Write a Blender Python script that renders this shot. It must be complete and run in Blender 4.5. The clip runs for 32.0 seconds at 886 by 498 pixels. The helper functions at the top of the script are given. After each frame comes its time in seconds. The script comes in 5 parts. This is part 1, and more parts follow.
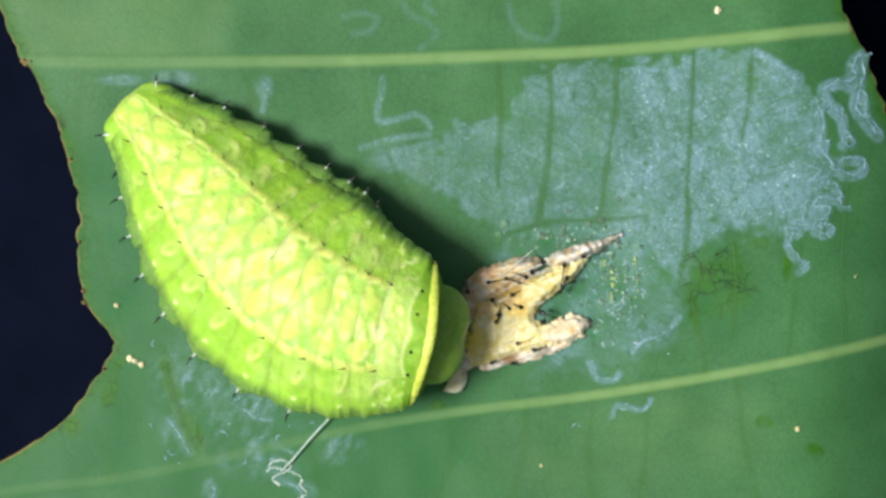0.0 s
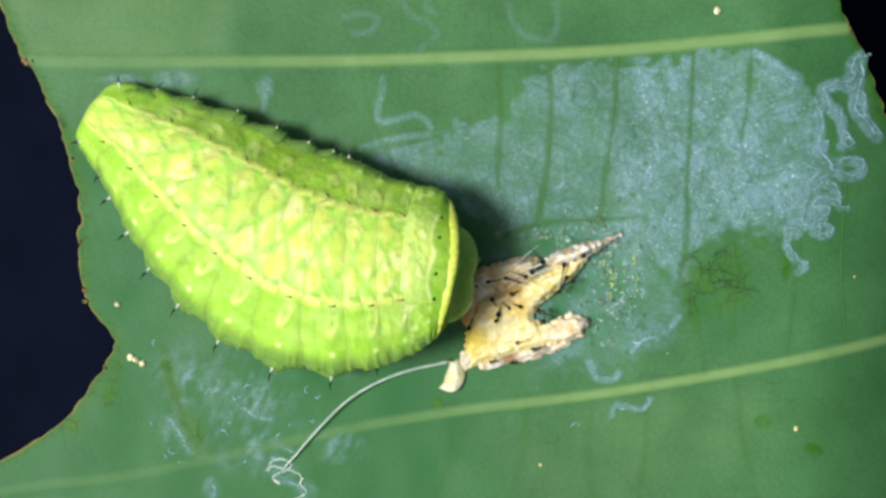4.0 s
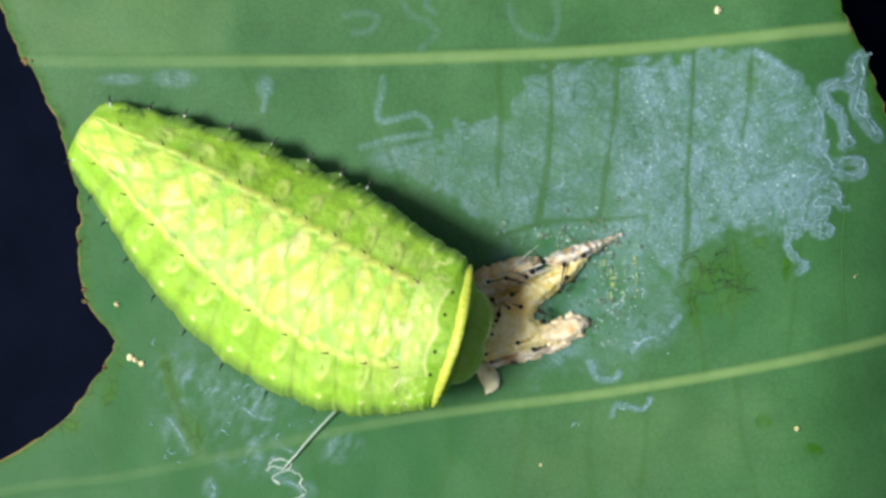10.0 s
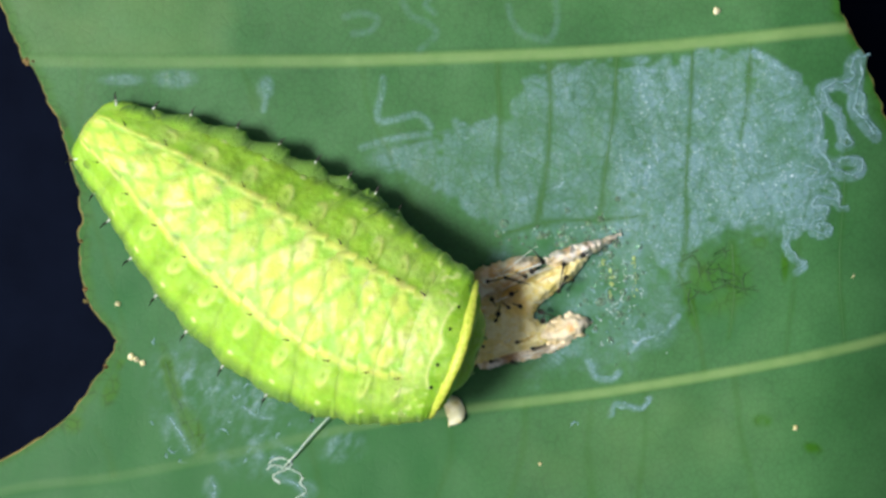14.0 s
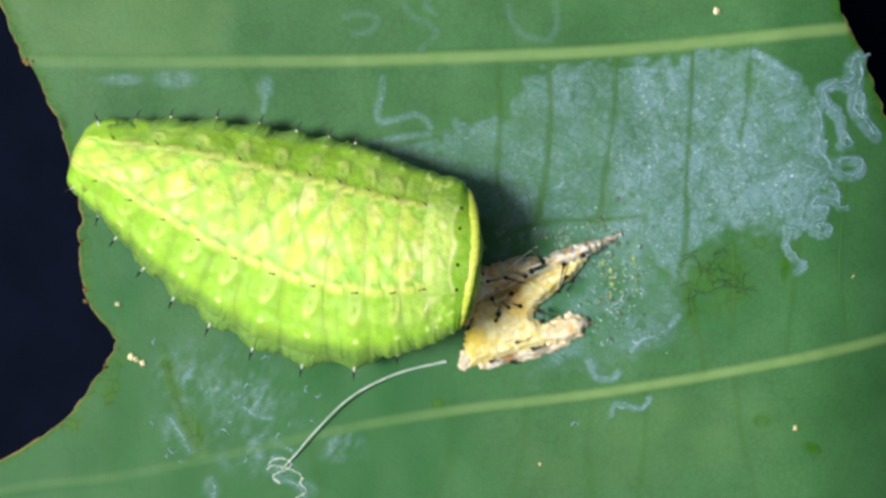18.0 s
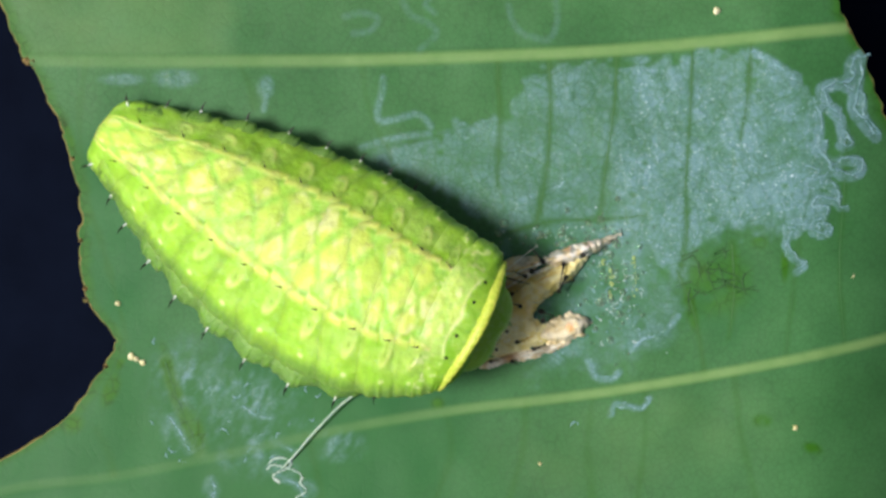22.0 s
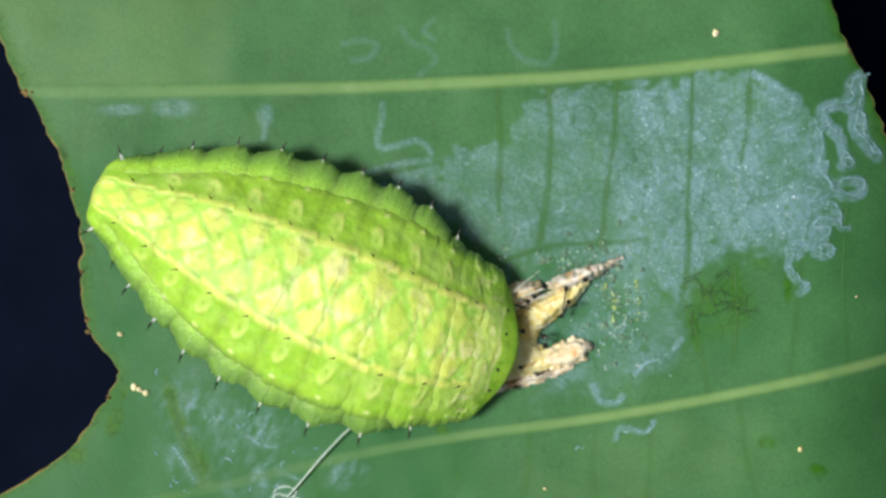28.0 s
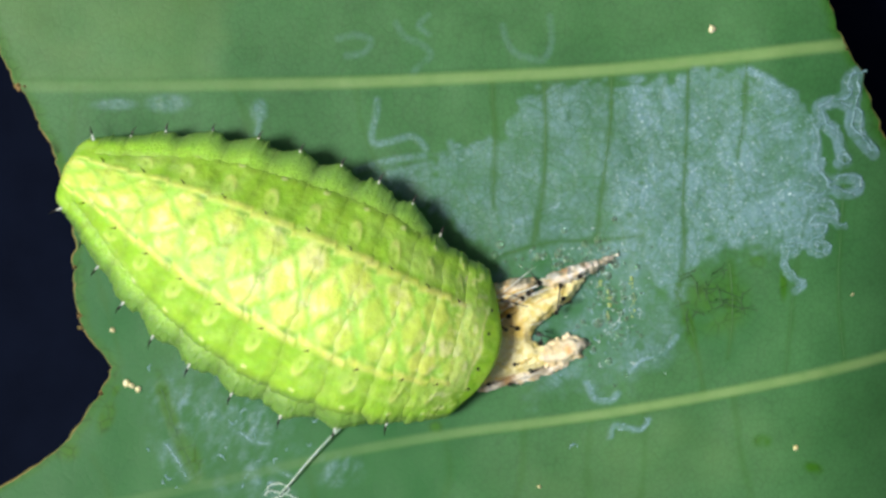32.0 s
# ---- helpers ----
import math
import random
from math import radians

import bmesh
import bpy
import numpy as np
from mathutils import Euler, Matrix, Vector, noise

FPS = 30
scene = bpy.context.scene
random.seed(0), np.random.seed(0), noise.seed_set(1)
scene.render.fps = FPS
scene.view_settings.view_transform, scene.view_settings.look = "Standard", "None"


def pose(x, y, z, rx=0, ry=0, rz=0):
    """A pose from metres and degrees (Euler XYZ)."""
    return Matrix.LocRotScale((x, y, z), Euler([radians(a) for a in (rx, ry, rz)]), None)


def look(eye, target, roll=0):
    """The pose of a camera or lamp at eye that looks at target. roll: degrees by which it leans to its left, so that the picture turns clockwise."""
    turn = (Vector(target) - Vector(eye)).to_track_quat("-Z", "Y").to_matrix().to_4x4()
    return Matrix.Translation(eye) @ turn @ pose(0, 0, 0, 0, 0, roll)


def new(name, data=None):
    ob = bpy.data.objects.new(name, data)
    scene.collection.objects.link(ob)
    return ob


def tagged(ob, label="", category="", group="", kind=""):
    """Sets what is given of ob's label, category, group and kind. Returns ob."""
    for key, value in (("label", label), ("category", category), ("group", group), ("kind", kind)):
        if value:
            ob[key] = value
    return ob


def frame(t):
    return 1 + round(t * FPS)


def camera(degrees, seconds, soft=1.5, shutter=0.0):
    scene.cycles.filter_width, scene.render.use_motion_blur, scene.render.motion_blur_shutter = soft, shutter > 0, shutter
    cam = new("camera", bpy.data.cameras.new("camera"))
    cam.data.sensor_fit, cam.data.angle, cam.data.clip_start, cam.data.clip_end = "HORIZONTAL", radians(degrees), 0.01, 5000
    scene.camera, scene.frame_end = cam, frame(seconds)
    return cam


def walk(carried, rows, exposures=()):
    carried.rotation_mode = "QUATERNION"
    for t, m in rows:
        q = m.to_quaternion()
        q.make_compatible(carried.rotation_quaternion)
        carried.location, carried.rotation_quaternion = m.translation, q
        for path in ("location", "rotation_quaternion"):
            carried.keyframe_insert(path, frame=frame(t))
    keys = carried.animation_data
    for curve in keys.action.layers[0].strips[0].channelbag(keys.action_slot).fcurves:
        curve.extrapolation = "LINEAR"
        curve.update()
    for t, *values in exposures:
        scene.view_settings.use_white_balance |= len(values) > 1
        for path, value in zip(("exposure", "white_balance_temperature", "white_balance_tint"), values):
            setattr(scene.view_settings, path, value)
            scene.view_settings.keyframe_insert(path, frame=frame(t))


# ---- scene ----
MM = 0.001

cam = camera(20.0, 32.0, soft=3.0)
walk(cam, [
    (0, pose(-0.00001, 0.00002, 0.08856, 0, 0, -0.066)),
    (3.5, pose(-0.00001, 0.00001, 0.08873, 0, 0, 0.000)),
    (5.5, pose(-0.00000, 0.00000, 0.08896, 0, 0, 0.000)),
    (7, pose(0.00000, 0.00001, 0.08893, 0, 0, 0.000)),
    (9, pose(-0.00001, -0.00000, 0.08867, 0, 0, 0.000)),
    (12, pose(-0.00001, -0.00000, 0.08866, 0, 0, 0.000)),
    (12.5, pose(-0.00000, 0.00001, 0.08902, 0, 0, 0.000)),
    (14.5, pose(-0.00000, -0.00001, 0.08900, 0, 0, 0.000)),
    (16.5, pose(-0.00000, -0.00001, 0.08900, 0, 0, 0.000)),
    (20, pose(-0.00000, -0.00000, 0.08899, 0, 0, 0.000)),
    (23, pose(-0.00000, -0.00002, 0.08901, 0, 0, 0.045)),
    (23.5, pose(-0.00003, 0.00003, 0.08878, 0, 0, 0.000)),
    (24, pose(-0.00001, 0.00001, 0.08873, 0, 0, 0.025)),
    (24.5, pose(0.00009, -0.00010, 0.08859, 0, 0, 0.148)),
    (25, pose(0.00013, -0.00017, 0.08853, 0, 0, 0.278)),
    (25.5, pose(0.00023, 0.00025, 0.08854, 0, 0, -0.086)),
    (27.5, pose(0.00000, 0.00087, 0.08877, 0, 0, -0.704)),
    (28, pose(-0.00006, 0.00091, 0.08886, 0, 0, -0.759)),
    (28.5, pose(-0.00014, 0.00096, 0.08862, 0, 0, -0.887)),
    (29, pose(-0.00014, 0.00096, 0.08860, 0, 0, -0.849)),
    (29.5, pose(-0.00007, 0.00091, 0.08851, 0, 0, -0.789)),
    (30, pose(0.00002, 0.00087, 0.08851, 0, 0, -0.701)),
    (30.5, pose(0.00008, 0.00083, 0.08847, 0, 0, -0.651)),
    (31, pose(0.00008, 0.00082, 0.08848, 0, 0, -0.657)),
    (31.5, pose(0.00008, 0.00082, 0.08848, 0, 0, -0.657)),
    (32, pose(0.00014, 0.00078, 0.08844, 0, 0, -0.589)),
], exposures=[(0, 0.0, 6400, 11), (8, -0.04, 6450, 11), (20, -0.10, 6550, 10), (26, -0.13, 6600, 10), (32, -0.13, 6600, 10)])

# ---- light: warm hard light from one side, weak sky ----
world = bpy.data.worlds.new("sky")
scene.world = world
world.use_nodes = True
wt = world.node_tree
sky = wt.nodes.new("ShaderNodeTexSky")
sky.sky_type, sky.sun_disc = "NISHITA", False
sky.sun_elevation, sky.sun_rotation = radians(61), radians(263)
sky.dust_density, sky.ozone_density = 6.0, 0.0
wt.links.new(sky.outputs[0], wt.nodes["Background"].inputs[0])
wt.nodes["Background"].inputs[1].default_value = 0.053
sun = new("sun", bpy.data.lights.new("sun", "SUN"))
sun.data.energy, sun.data.angle, sun.data.color = 4.15, radians(15), (1.0, 0.965, 0.93)
sun.matrix_world = look((-0.056, -0.007, 0.100), (0, 0, 0))


# ---- helpers for meshes, in millimetres ----
def plan(x, y):
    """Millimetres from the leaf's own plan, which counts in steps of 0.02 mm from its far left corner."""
    return ((x - 784) * 0.02, (441 - y) * 0.02)


def hash2(i, j, seed):
    n = np.sin(i * 127.1 + j * 311.7 + seed * 74.7) * 43758.5453
    return n - np.floor(n)


def vnoise(x, y, seed=0):
    """Smooth value noise in 0..1."""
    x, y = np.asarray(x, float), np.asarray(y, float)
    i, j = np.floor(x), np.floor(y)
    u, v = x - i, y - j
    u, v = u * u * (3 - 2 * u), v * v * (3 - 2 * v)
    a, b = hash2(i, j, seed), hash2(i + 1, j, seed)
    c, d = hash2(i, j + 1, seed), hash2(i + 1, j + 1, seed)
    return (a * (1 - u) + b * u) * (1 - v) + (c * (1 - u) + d * u) * v


def fbm(x, y, seed=0, octaves=3):
    total, amp = 0.0, 0.5
    for o in range(octaves):
        total = total + amp * vnoise(x * 2 ** o, y * 2 ** o, seed + o)
        amp *= 0.5
    return total / (1 - 0.5 ** octaves)


def smooth(a, b, x):
    t = np.clip((np.asarray(x, float) - a) / (b - a), 0, 1)
    return t * t * (3 - 2 * t)


def lin(r, g, b):
    """Linear colour from 8-bit display values."""
    return np.array([((c / 255) / 12.92 if c / 255 < 0.04045 else ((c / 255 + 0.055) / 1.055) ** 2.4) for c in (r, g, b)])


def grid_faces(nu, nv, wrap=False):
    faces = []
    for i in range(nu - 1):
        for j in range(nv if wrap else nv - 1):
            k = (j + 1) % nv
            faces.append((i * nv + j, (i + 1) * nv + j, (i + 1) * nv + k, i * nv + k))
    return faces


def mesh_of(name, verts, faces, material, colours=None, layer="pigment", start=None):
    me = bpy.data.meshes.new(name)
    me.from_pydata([tuple(v) for v in (np.asarray(verts) * MM)], [], faces)
    if start is not None:
        at = me.attributes.new("place", "FLOAT_VECTOR", "POINT")
        at.data.foreach_set("vector", (np.asarray(verts) + np.array([start, 0, 0])).astype(np.float32).ravel())
    if colours is not None:
        at = me.color_attributes.new(layer, "FLOAT_COLOR", "POINT")
        flat = np.ones((len(verts), 4), dtype=np.float32)
        flat[:, :3] = colours
        at.data.foreach_set("color", flat.ravel())
    me.polygons.foreach_set("use_smooth", [True] * len(me.polygons))
    me.materials.append(material)
    me.update()
    return me


def part(name, me, parent, label=""):
    ob = new(name, me)
    ob.parent = parent
    if label:
        ob["label"] = label
    return ob


def spline(points, n):
    """Catmull-Rom through points of any dimension, n samples."""
    p = np.array(points, float)
    p = np.vstack([2 * p[0] - p[1], p, 2 * p[-1] - p[-2]])
    out = []
    m = len(p) - 3
    for k in range(n):
        f = k / (n - 1) * m
        i = min(int(f), m - 1)
        t = f - i
        a, b, c, d = p[i:i + 4]
        out.append(0.5 * (2 * b + (c - a) * t + (2 * a - 5 * b + 4 * c - d) * t * t + (3 * b - a - 3 * c + d) * t ** 3))
    return np.array(out)


def tube(path, radii, n=8, flat=1.0):
    """Verts and faces of a tapered tube along a 3D path (mm)."""
    path, verts = np.asarray(path, float), []
    for i, p in enumerate(path):
        d = path[min(i + 1, len(path) - 1)] - path[max(i - 1, 0)]
        d = d / (np.linalg.norm(d) + 1e-12)
        up = np.array([0, 0, 1.0]) if abs(d[2]) < 0.9 else np.array([1.0, 0, 0])
        s = np.cross(d, up)
        s /= np.linalg.norm(s)
        w = np.cross(s, d)
        for k in range(n):
            a = 2 * math.pi * k / n
            verts.append(p + radii[i] * (math.cos(a) * s + flat * math.sin(a) * w))
    faces = grid_faces(len(path), n, True)
    faces.append(tuple(range(n))[::-1])
    faces.append(tuple((len(path) - 1) * n + k for k in range(n)))
    return verts, faces


def ball(c, r, n=8, squash=1.0):
    verts, m = [], n // 2
    for i in range(m + 1):
        b = math.pi * (i / m - 0.5)
        b = b * 0.98
        for k in range(n):
            a = 2 * math.pi * k / n
            verts.append((c[0] + r * math.cos(b) * math.cos(a), c[1] + r * math.cos(b) * math.sin(a), c[2] + squash * r * math.sin(b)))
    faces = grid_faces(m + 1, n, True)
    faces.append(tuple(range(n))[::-1])
    faces.append(tuple(m * n + k for k in range(n)))
    return verts, faces


# ---- materials ----
class Nodes:
    """A short way to write node trees."""

    def __init__(self, name, along=False):
        self.along = along
        self.m = bpy.data.materials.new(name)
        self.m.use_nodes = True
        self.t = self.m.node_tree
        self.b = self.t.nodes["Principled BSDF"]

    def add(self, kind, **inputs):
        n = self.t.nodes.new("ShaderNode" + kind)
        for k, v in inputs.items():
            self.put(n, k.replace("_", " "), v)
        return n

    def put(self, n, key, v):
        sock = n.inputs[int(key[1:])] if key[0] == "i" and key[1:].isdigit() else n.inputs[key]
        if isinstance(v, bpy.types.NodeSocket):
            self.t.links.new(v, sock)
        else:
            sock.default_value = v

    def coord(self, scale):
        mp = self.t.nodes.new("ShaderNodeMapping")
        if self.along:
            c = self.t.nodes.new("ShaderNodeAttribute")
            c.attribute_name = "place"
            scale = scale / 1000
            self.t.links.new(c.outputs["Vector"], mp.inputs["Vector"])
        else:
            c = self.t.nodes.new("ShaderNodeTexCoord")
            self.t.links.new(c.outputs["Object"], mp.inputs["Vector"])
        mp.inputs["Scale"].default_value = (scale, scale, scale)
        return mp.outputs[0]

    def noise(self, per_mm, detail=3.0, rough=0.6):
        n = self.add("TexNoise", Vector=self.coord(1000 * per_mm), Scale=1.0, Detail=detail, Roughness=rough)
        return n.outputs["Fac"]

    def cells(self, per_mm, feature="F1"):
        n = self.t.nodes.new("ShaderNodeTexVoronoi")
        n.feature = feature
        self.put(n, "Vector", self.coord(1000 * per_mm))
        self.put(n, "Scale", 1.0)
        return n.outputs["Distance"]

    def ramp(self, fac, *stops):
        r = self.t.nodes.new("ShaderNodeValToRGB")
        e = r.color_ramp.elements
        while len(e) < len(stops):
            e.new(0.5)
        for el, (p, c) in zip(e, stops):
            el.position = p
            el.color = (*c, 1) if not isinstance(c, (int, float)) else (c, c, c, 1)
        self.t.links.new(fac, r.inputs[0])
        return r.outputs[0]

    def mix(self, fac, a, b, mode="MIX"):
        n = self.t.nodes.new("ShaderNodeMix")
        n.data_type, n.blend_type = "RGBA", mode
        for s, v in ((n.inputs[0], fac), (n.inputs[6], a), (n.inputs[7], b)):
            if isinstance(v, bpy.types.NodeSocket):
                self.t.links.new(v, s)
            else:
                s.default_value = v if isinstance(v, float) else (*v, 1)
        return n.outputs[2]

    def math(self, op, a, b=0.0):
        n = self.t.nodes.new("ShaderNodeMath")
        n.operation = op
        for s, v in ((n.inputs[0], a), (n.inputs[1], b)):
            if isinstance(v, bpy.types.NodeSocket):
                self.t.links.new(v, s)
            else:
                s.default_value = v
        return n.outputs[0]

    def bump(self, height, strength, mm, normal=None):
        n = self.add("Bump", Strength=strength, Distance=mm * MM, Height=height)
        if normal is not None:
            self.put(n, "Normal", normal)
        return n.outputs[0]

    def layer(self, name):
        n = self.t.nodes.new("ShaderNodeVertexColor")
        n.layer_name = name
        return n.outputs[0]

    def split(self, colour):
        n = self.t.nodes.new("ShaderNodeSeparateColor")
        self.t.links.new(colour, n.inputs[0])
        return n.outputs

    def out(self, **inputs):
        for k, v in inputs.items():
            self.put(self.b, k.replace("_", " "), v)
        return self.m


def skin_material():
    n = Nodes("caterpillar_skin", True)
    col = n.layer("pigment")
    fine = n.noise(6.5, 4.0)
    broad = n.noise(1.3, 3.0)
    col = n.mix(0.14, col, n.ramp(fine, (0.3, 0.4), (0.7, 1.0)), "MULTIPLY")
    col = n.mix(n.ramp(broad, (0.46, 0.0), (0.75, 0.22)), col, tuple(lin(208, 238, 84)))
    col = n.mix(n.ramp(n.noise(12.0, 2.0), (0.60, 0.0), (0.74, 0.22)), col, tuple(lin(238, 250, 180)))
    nor = n.bump(n.cells(9.5), 0.3, 0.03)
    nor = n.bump(n.noise(3.0, 3.0), 0.22, 0.06, nor)
    return n.out(Base_Color=col, Roughness=0.46, Subsurface_Weight=0.6, Subsurface_Radius=(1.0, 1.0, 0.25),
                 Subsurface_Scale=0.0011, Normal=nor, Specular_IOR_Level=0.4)


def head_material():
    n = Nodes("head_skin")
    col = n.mix(n.noise(1.2, 2.0), tuple(lin(126, 178, 46)), tuple(lin(168, 210, 82)))
    col = n.mix(n.ramp(n.noise(5.0, 4.0, 0.7), (0.45, 0.0), (0.70, 0.6)), col, tuple(lin(178, 206, 130)))
    nor = n.bump(n.noise(6.0, 4.0), 0.35, 0.04)
    nor = n.bump(n.noise(1.4, 3.0), 0.5, 0.16, nor)
    return n.out(Base_Color=col, Roughness=0.32, Subsurface_Weight=0.35, Subsurface_Radius=(0.4, 0.8, 0.1), Specular_IOR_Level=0.35,
                 Subsurface_Scale=0.001, Normal=nor)


def plain(name, c1, c2, per_mm, rough=0.5, bump=0.2, mm=0.03, sss=0.0, metal=0.0):
    n = Nodes(name)
    col = n.mix(n.ramp(n.noise(per_mm, 4.0), (0.3, 0.0), (0.7, 1.0)), tuple(lin(*c1)), tuple(lin(*c2)))
    nor = n.bump(n.noise(per_mm * 2.5, 3.0), bump, mm)
    n.out(Base_Color=col, Roughness=rough, Normal=nor)
    if sss:
        n.out(Subsurface_Weight=sss, Subsurface_Radius=(0.8, 0.8, 0.4), Subsurface_Scale=0.0006)
    return n.m


def leaf_material():
    n = Nodes("leaf_blade")
    cover = n.split(n.layer("cover"))
    base = n.mix(n.ramp(n.noise(0.22, 3.0), (0.3, 0.0), (0.7, 1.0)), tuple(lin(54, 108, 60)), tuple(lin(73, 128, 77)))
    net = n.ramp(n.cells(4.2, "DISTANCE_TO_EDGE"), (0.0, 0.0), (0.10, 1.0))
    net2 = n.ramp(n.cells(1.9, "DISTANCE_TO_EDGE"), (0.0, 0.0), (0.05, 1.0))
    base = n.mix(0.17, base, net, "MULTIPLY")
    base = n.mix(0.09, base, net2, "MULTIPLY")
    base = n.mix(0.22, base, n.ramp(n.noise(0.55, 5.0, 0.65), (0.3, 0.45), (0.7, 1.0)), "MULTIPLY")
    base = n.mix(0.14, base, n.ramp(n.noise(9.0, 2.0), (0.3, 0.4), (0.7, 1.0)), "MULTIPLY")
    rib = n.split(n.layer("veins"))
    # third channel: deeper green, partly shade by caterpillar and husk painted in
    base = n.mix(n.math("MULTIPLY", rib[2], 0.8), base, n.mix(n.noise(0.5, 4.0), tuple(lin(28, 92, 46)), tuple(lin(46, 112, 58))))
    # dull olive bleaching, then brown stain
    base = n.mix(n.math("MULTIPLY", cover[1], 0.75), base, tuple(lin(102, 136, 78)))
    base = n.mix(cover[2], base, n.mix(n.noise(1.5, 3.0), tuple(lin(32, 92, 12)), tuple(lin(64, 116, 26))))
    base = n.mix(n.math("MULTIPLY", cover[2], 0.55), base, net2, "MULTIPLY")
    base = n.mix(rib[1], base, tuple(lin(48, 98, 32)))
    base = n.mix(n.math("MULTIPLY", rib[0], 0.9), base, n.mix(n.noise(1.3, 3.0), tuple(lin(98, 140, 78)), tuple(lin(132, 164, 104))))
    # pale dried film
    film = n.ramp(n.noise(3.0, 4.0, 0.65), (0.34, 0.72), (0.62, 1.0))
    streak = n.ramp(n.noise(0.8, 5.0, 0.7), (0.36, 0.4), (0.64, 1.0))
    sparkle = n.ramp(n.noise(8.0, 2.0, 0.6), (0.60, 0.0), (0.69, 1.0))
    crack = n.ramp(n.cells(1.2, "DISTANCE_TO_EDGE"), (0.0, 0.55), (0.05, 1.0))
    crack = n.math("MULTIPLY", crack, n.ramp(n.cells(3.6, "DISTANCE_TO_EDGE"), (0.0, 0.6), (0.12, 1.0)))
    amount = n.math("MULTIPLY", n.math("MULTIPLY", cover[0], crack), n.math("MULTIPLY", film, streak))
    amount = n.math("MINIMUM", n.math("MULTIPLY", amount, 1.18), 0.78)
    base = n.mix(amount, base, tuple(lin(116, 154, 164)))
    # the film's sparkle is laid into the colour as near-white dots
    base = n.mix(n.math("MULTIPLY", sparkle, n.math("MULTIPLY", n.math("MULTIPLY", cover[0], cover[0]), 0.42)), base, tuple(lin(200, 226, 234)))
    rough = n.math("SUBTRACT", 0.5, n.math("MULTIPLY", cover[0], 0.12))
    nor = n.bump(net2, 0.10, 0.03)
    nor = n.bump(net, 0.06, 0.02, nor)
    nor = n.bump(n.noise(7.0, 3.0), n.math("ADD", 0.10, n.math("MULTIPLY", cover[0], 0.42)), 0.05, nor)
    return n.out(Base_Color=base, Roughness=rough, Normal=nor, Specular_IOR_Level=0.25,
                 Subsurface_Weight=0.08, Subsurface_Radius=(0.3, 0.8, 0.2), Subsurface_Scale=0.0006)


def fringe_material():
    n = Nodes("granular_fringe")
    col = n.mix(0.15, n.layer("pigment"), n.ramp(n.cells(13.0), (0.1, 1.0), (0.6, 0.45)), "MULTIPLY")
    nor = n.bump(n.cells(13.0), 0.6, 0.04)
    return n.out(Base_Color=col, Roughness=0.36, Subsurface_Weight=0.6, Subsurface_Radius=(0.8, 1.0, 0.3), Subsurface_Scale=0.001, Normal=nor)


SKIN, HEAD, LEAF, FRINGE = skin_material(), head_material(), leaf_material(), fringe_material()
VEIN = plain("pale_vein", (112, 146, 84), (172, 182, 140), 3.0, 0.6)
SOFTVEIN = plain("soft_vein", (34, 92, 42), (48, 106, 50), 1.4, 0.5)
SIDEVEIN = plain("side_vein", (38, 94, 36), (56, 110, 46), 1.4, 0.5)
NETVEIN = plain("net_vein", (18, 66, 20), (32, 82, 28), 1.4, 0.5)
EDGE = plain("dry_leaf_edge", (66, 100, 40), (150, 128, 72), 0.7, 0.7)
RUST = plain("rusty_scar", (92, 92, 40), (142, 112, 66), 2.5, 0.7)
FILM = plain("dried_trail", (84, 134, 130), (142, 182, 192), 3.2, 0.32, 0.7, 0.06, 0.2)
def husk_material(name, pale, mid, deep, cut):
    n = Nodes(name)
    big, fine = n.noise(1.1, 5.0, 0.7), n.noise(5.0, 4.0, 0.7)
    col = n.ramp(big, (0.30, tuple(lin(*deep))), (cut, tuple(lin(*mid))), (0.72, tuple(lin(*pale))))
    col = n.mix(0.25, col, n.ramp(fine, (0.34, 0.45), (0.58, 1.0)), "MULTIPLY")
    nor = n.bump(fine, 0.4, 0.06)
    nor = n.bump(n.noise(1.8, 4.0, 0.7), 0.4, 0.12, nor)
    return n.out(Base_Color=col, Roughness=0.42, Normal=nor, Subsurface_Weight=0.6, Subsurface_Radius=(1.0, 0.8, 0.4), Subsurface_Scale=0.0008)


def husk_sheet():
    n = Nodes("husk_sheet")
    fine = n.noise(5.0, 4.0, 0.7)
    col = n.mix(0.14, n.layer("pigment"), n.ramp(fine, (0.32, 0.35), (0.58, 1.0)), "MULTIPLY")
    col = n.mix(n.ramp(n.noise(7.0, 2.0), (0.60, 0.0), (0.70, 0.4)), col, tuple(lin(255, 252, 236)))
    nor = n.bump(fine, 0.2, 0.04)
    return n.out(Base_Color=col, Roughness=0.42, Normal=nor, Subsurface_Weight=0.15, Subsurface_Radius=(1.0, 0.85, 0.45), Subsurface_Scale=0.0004)


HUSK = husk_material("husk", (255, 252, 214), (250, 240, 176), (236, 208, 120), 0.45)
HUSK_AMBER = plain("husk_amber", (220, 176, 62), (240, 214, 122), 1.6, 0.4, 0.6, 0.1, 0.15)
HUSK_SKIN = husk_sheet()
BLACK = plain("black_bristle", (10, 10, 10), (30, 26, 24), 6.0, 0.35)
WHITE = plain("white_papilla", (206, 218, 206), (244, 248, 240), 5.0, 0.4, 0.2, 0.02, 0.3)
RIM = plain("collar_yellow", (178, 210, 50), (228, 238, 112), 6.0, 0.38, 0.4, 0.05, 0.25)
FACE = plain("face_pale", (112, 164, 90), (164, 196, 146), 3.0, 0.22, 0.3, 0.04, 0.3)
SILK = plain("silk", (150, 188, 164), (206, 224, 208), 3.0, 0.35, 0.3, 0.03, 0.3)
